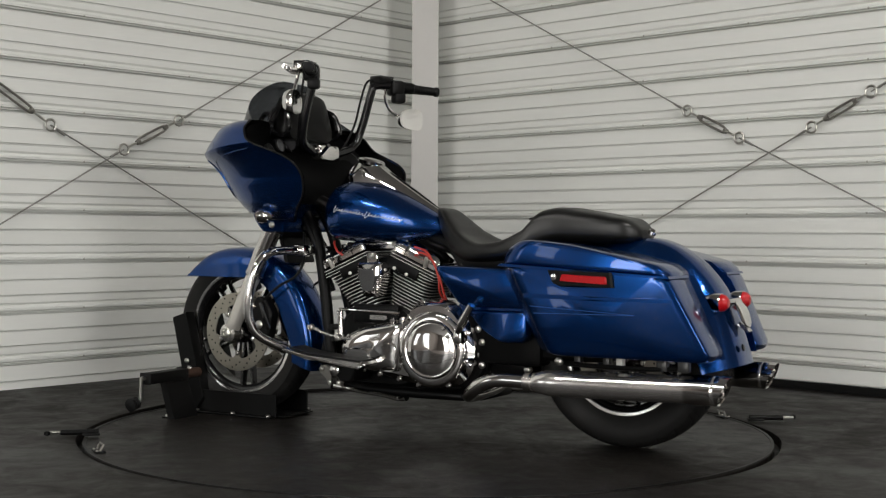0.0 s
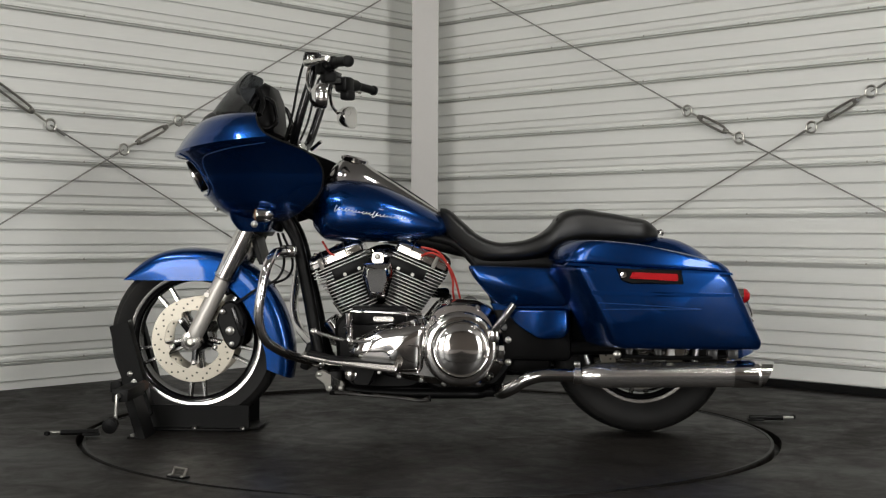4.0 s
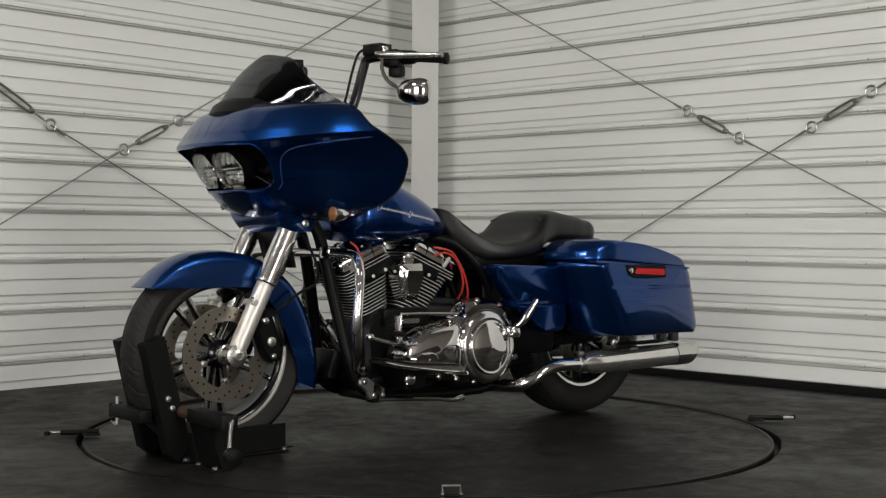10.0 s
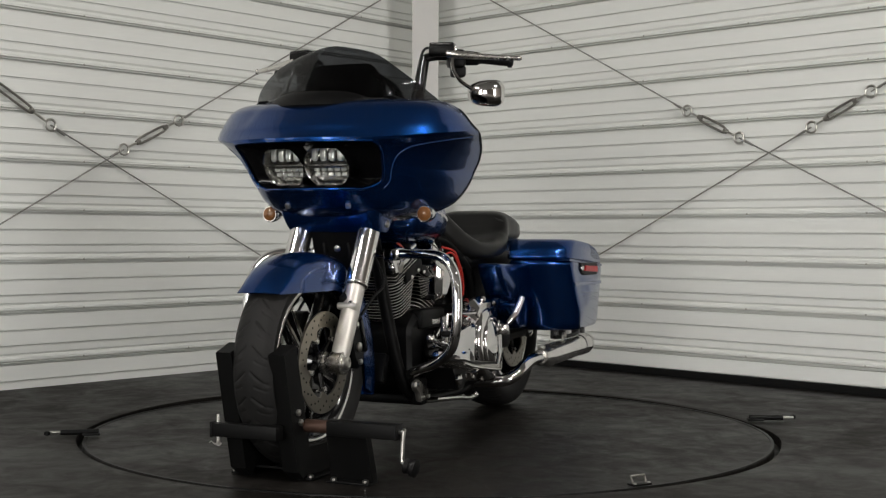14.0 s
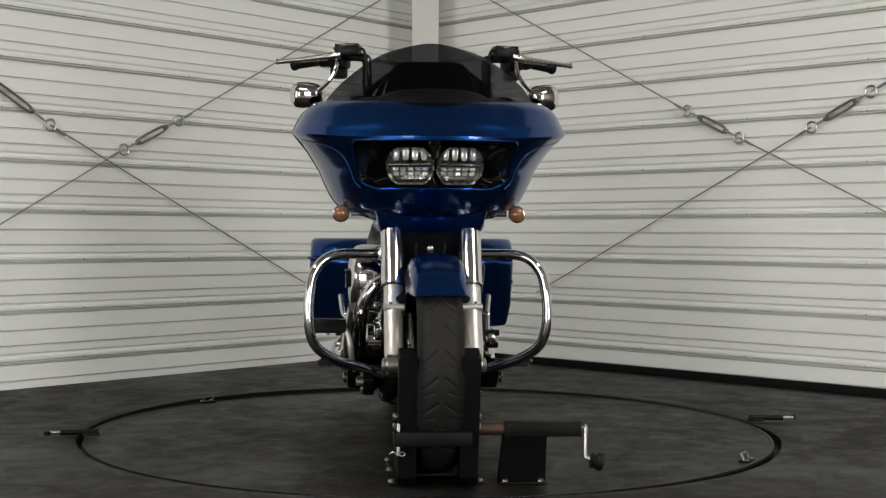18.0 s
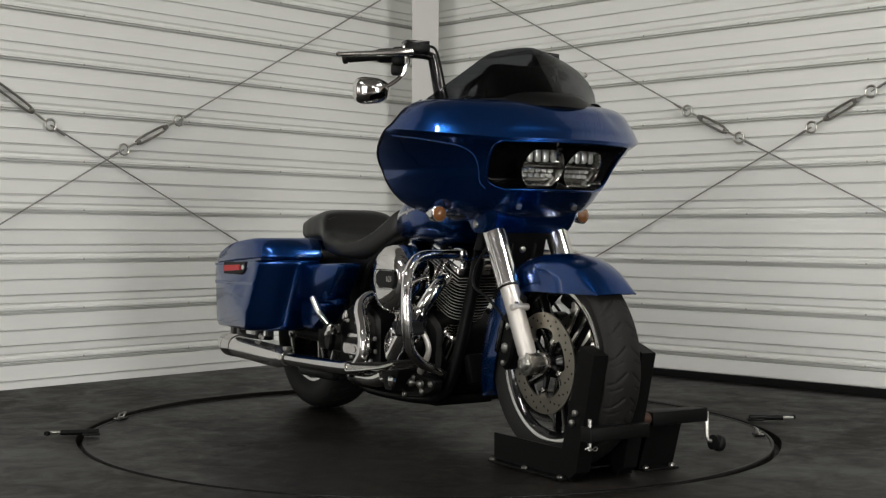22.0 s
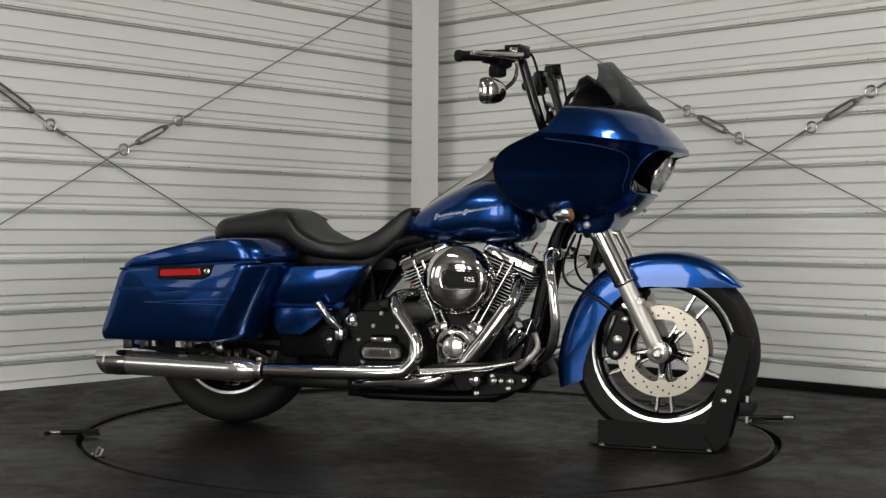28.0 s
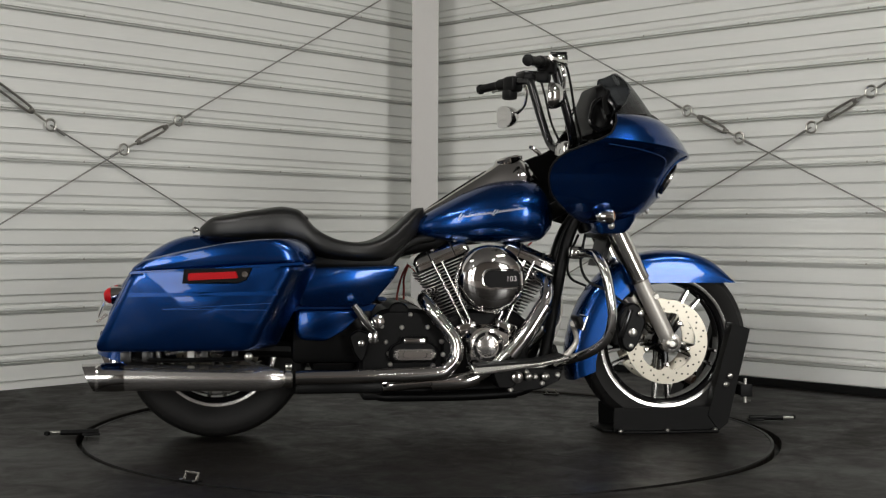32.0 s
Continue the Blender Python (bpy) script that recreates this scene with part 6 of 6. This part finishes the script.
part("pedal_rim", tube([(0.478 + 0.4 * (z - 0.418), -0.318 + y, z) for y, z in ((-0.052, 0.396), (0.052, 0.396), (0.052, 0.440), (-0.052, 0.440), (-0.052, 0.396))], 0.003, 6, 1, smooth=False), M_CHROME, pedal)
for k in (-1, 1):
    part("pedal_link", lathe([(0.014, 0), (0.014, 0.012), (0.008, 0.016)], (0.345 + 0.03 * k, -0.215, 0.222), (0, -1, 0), 12), M_ZINC, bike)
for x, z in ((0.253, 0.176), (0.265, 0.220), (0.309, 0.237), (0.341, 0.221), (0.365, 0.197), (0.421, 0.226)):
    part("bracket_bolt", lathe([(0.010, 0), (0.010, 0.008), (0.006, 0.011)], (x, -0.205, z), (0, -1, 0), 10), M_ZINC, bike)
part("bracket_plate", prism([(0.24, 0.165), (0.25, 0.245), (0.33, 0.255), (0.44, 0.240), (0.43, 0.205), (0.36, 0.175)], -0.17, -0.207, 0.005, 0.01), M_SATIN, bike, "black master cylinder bracket")
part("peg_bolt", lathe([(0.012, 0), (0.012, 0.008), (0.006, 0.011)], (-0.275, -0.239, 0.345), (0, -1, 0), 12), M_CHROME, bike)
part("peg_mount", prism([(-0.318, 0.372), (-0.285, 0.392), (-0.240, 0.378), (-0.255, 0.310), (-0.271, 0.276), (-0.300, 0.310)], -0.215, -0.240, 0.006, 0.012), M_SATIN, bike, "cast passenger peg mount")
part("side_stand", tube([(0.33, 0.17, 0.155), (0.24, 0.19, 0.150), (0.10, 0.20, 0.140), (0.03, 0.21, 0.132), (-0.01, 0.22, 0.140)], [0.011, 0.009, 0.008, 0.008, 0.012], 10), M_CHROME, bike, "folded chrome side stand")
cast = part("board_casting", prism([(0.305, 0.152), (0.295, 0.185), (0.325, 0.205), (0.375, 0.232), (0.402, 0.226), (0.405, 0.205), (0.375, 0.182), (0.362, 0.152)], 0.150, 0.170, 0.005, 0.008), M_DULL, bike, "grey cast footboard bracket")
for x, z in ((0.312, 0.168), (0.388, 0.216), (0.350, 0.168)):
    part("bracket_bolt", lathe([(0.008, 0), (0.008, 0.008), (0.004, 0.010)], (x, 0.170, z), (0, 1, 0), 10), M_ZINC, cast)
part("stand_bracket", box((0.33, 0.15, 0.185), (0.05, 0.04, 0.09), 0.008), M_SATIN, bike)
part("brake_hose", tube([(0.56, 0.05, 0.72), (0.53, 0.09, 0.62), (0.55, 0.12, 0.555), (0.62, 0.12, 0.52), (0.70, 0.115, 0.465)], 0.005, 8), M_PLASTIC, bike)
part("brake_hose", tube([(0.56, -0.05, 0.72), (0.53, -0.10, 0.62), (0.55, -0.125, 0.555), (0.62, -0.12, 0.52), (0.70, -0.115, 0.465)], 0.005, 8), M_PLASTIC, bike)
part("wiring_loom", tube([(0.55, 0.06, 0.78), (0.50, 0.07, 0.70), (0.46, 0.06, 0.60), (0.43, 0.04, 0.50)], 0.012, 8), M_PLASTIC, bike)

# ---- wheel chock bolted to the turntable ----
chock = tagged(new("wheel_chock"), "black steel wheel chock bolted to the turntable, holding the front wheel", "wheel chock")
for s in (1, -1):
    y = s * 0.103 - 0.006
    part("side_rail", prism([(0.655, 0.004), (0.655, 0.092), (1.015, 0.092), (1.055, 0.004)], y - 0.004, y + 0.004, 0.001), M_CHOCK, chock)
    part("rail_flange", box((0.852, y + s * 0.016, 0.006), (0.38, 0.036, 0.008), 0.002), M_CHOCK, chock)
    part("upright", prism([(1.008, 0.06), (1.050, 0.004), (1.085, 0.03), (1.168, 0.376), (1.100, 0.400)], s * 0.088 - 0.003 - 0.026, s * 0.088 - 0.003 + 0.026, 0.003), M_CHOCK, chock, "slanted black steel upright")
    for x in (0.675, 0.85, 1.03):
        part("floor_bolt", lathe([(0.010, 0), (0.010, 0.007), (0.005, 0.010)], (x, y + s * 0.024, 0.008), (0, 0, 1), 8), M_ZINC, chock)
    part("upright_bolt", lathe([(0.010, 0), (0.010, 0.008), (0.005, 0.011)], (1.075, y + s * 0.012, 0.175), (0, s, 0), 10), M_ZINC, chock)
    part("upright_bolt", lathe([(0.010, 0), (0.010, 0.008), (0.005, 0.011)], (1.090, y + s * 0.012, 0.205), (0, s, 0), 10), M_ZINC, chock)
part("tray", loft([[Vector((x, y, z)) for x, z in ((0.62, 0.012), (0.72, 0.006), (0.92, 0.004), (1.02, 0.03), (1.02, 0.024), (0.92, -0.001 + 0.002), (0.72, 0.002), (0.62, 0.008))] for y in (-0.10, 0.09)]), M_CHOCK, chock)
part("cross_tube", box((1.150, -0.020, 0.152), (0.042, 0.215, 0.040), 0.004), M_CHOCK, chock, "square black steel cross tube")
part("end_cap", box((1.150, -0.1305, 0.152), (0.045, 0.006, 0.045), 0.002), M_PLASTIC, chock)
part("hitch_pin", rod((1.150, -0.118, 0.105), (1.150, -0.118, 0.195), 0.006, seg=10), M_ZINC, chock)
part("pin_clip", tube([(1.16, -0.142, 0.112), (1.163, -0.132, 0.117), (1.163, -0.120, 0.110), (1.163, -0.108, 0.117), (1.163, -0.100, 0.112), (1.163, -0.108, 0.106), (1.163, -0.122, 0.112)], 0.0018, 6), M_ZINC, chock)
part("clamp_screw", rod((1.040, 0.10, 0.162), (1.040, 0.195, 0.162), 0.019, seg=14), M_COPPER, chock, "rusty steel screw sleeve")
part("screw_housing", box((1.040, 0.298, 0.162), (0.052, 0.216, 0.042), 0.003), M_CHOCK, chock)
part("housing_cap", box((1.040, 0.408, 0.162), (0.054, 0.006, 0.044), 0.002), M_PLASTIC, chock)
stand = part("stand_plate", loft([[Vector((x + lean, y, z)) for x, y in ((0.978, y0), (1.010, y0), (1.010, y1), (0.978, y1))] for z, y0, y1, lean in ((0.0, 0.178, 0.315, 0.0), (0.006, 0.178, 0.315, 0.002), (0.145, 0.186, 0.312, 0.046))]), M_CHOCK, chock, "upright black steel stand plate")
for y in (0.195, 0.298):
    part("floor_bolt", lathe([(0.010, 0), (0.010, 0.007), (0.005, 0.010)], (1.026, y, 0.006), (0, 0, 1), 8), M_ZINC, chock)
part("stand_foot", box((1.012, 0.247, 0.004), (0.06, 0.137, 0.006), 0.001), M_CHOCK, chock)
crank = part("crank", tube([(1.040, 0.408, 0.162), (1.040, 0.424, 0.162), (1.045, 0.426, 0.166), (1.050, 0.424, 0.090), (1.052, 0.430, 0.078), (1.056, 0.450, 0.074)], 0.0065, 10, 2), M_ZINC, chock, "bent steel crank handle")
part("crank_knob", lathe([(0.010, -0.016), (0.024, -0.012), (0.020, 0.0), (0.026, 0.008), (0.026, 0.02), (0.012, 0.026)], (1.058, 0.452, 0.070), (0, 1, -0.2), 14), M_PLASTIC, crank, "black knob")

ring_a = tie_ring()
ring_b = tie_ring()


# ---- the turn of the table and of all that stands on it ----
def heading(t):
    u = (t - 16) / 16
    return 258.6 + 109.099 * u - 0.9388 * u * u - 1.3136 * (u ** 3 - u)


def motions():
    times = [float(k) for k in range(33)]
    seat_on = Matrix.Translation((0, -0.040, 0)) @ pose(0, 0, 0, 0, 0, 1.2)
    table = {t: pose(0, 0, 0, 0, 0, heading(t)) for t in times}
    walk(turntable, [(t, table[t]) for t in times])
    walk(bike, [(t, table[t] @ seat_on) for t in times])
    walk(chock, [(t, table[t] @ seat_on) for t in times])
    for ring, m in ((ring_a, Matrix.Translation((0.668, 0.985, 0)) @ pose(0, 0, 0, 0, 0, -33)), (ring_b, Matrix.Translation((-0.804, -0.909, 0)) @ pose(0, 0, 0, 0, 0, 138))):
        walk(ring, [(t, table[t] @ m) for t in times])


motions()
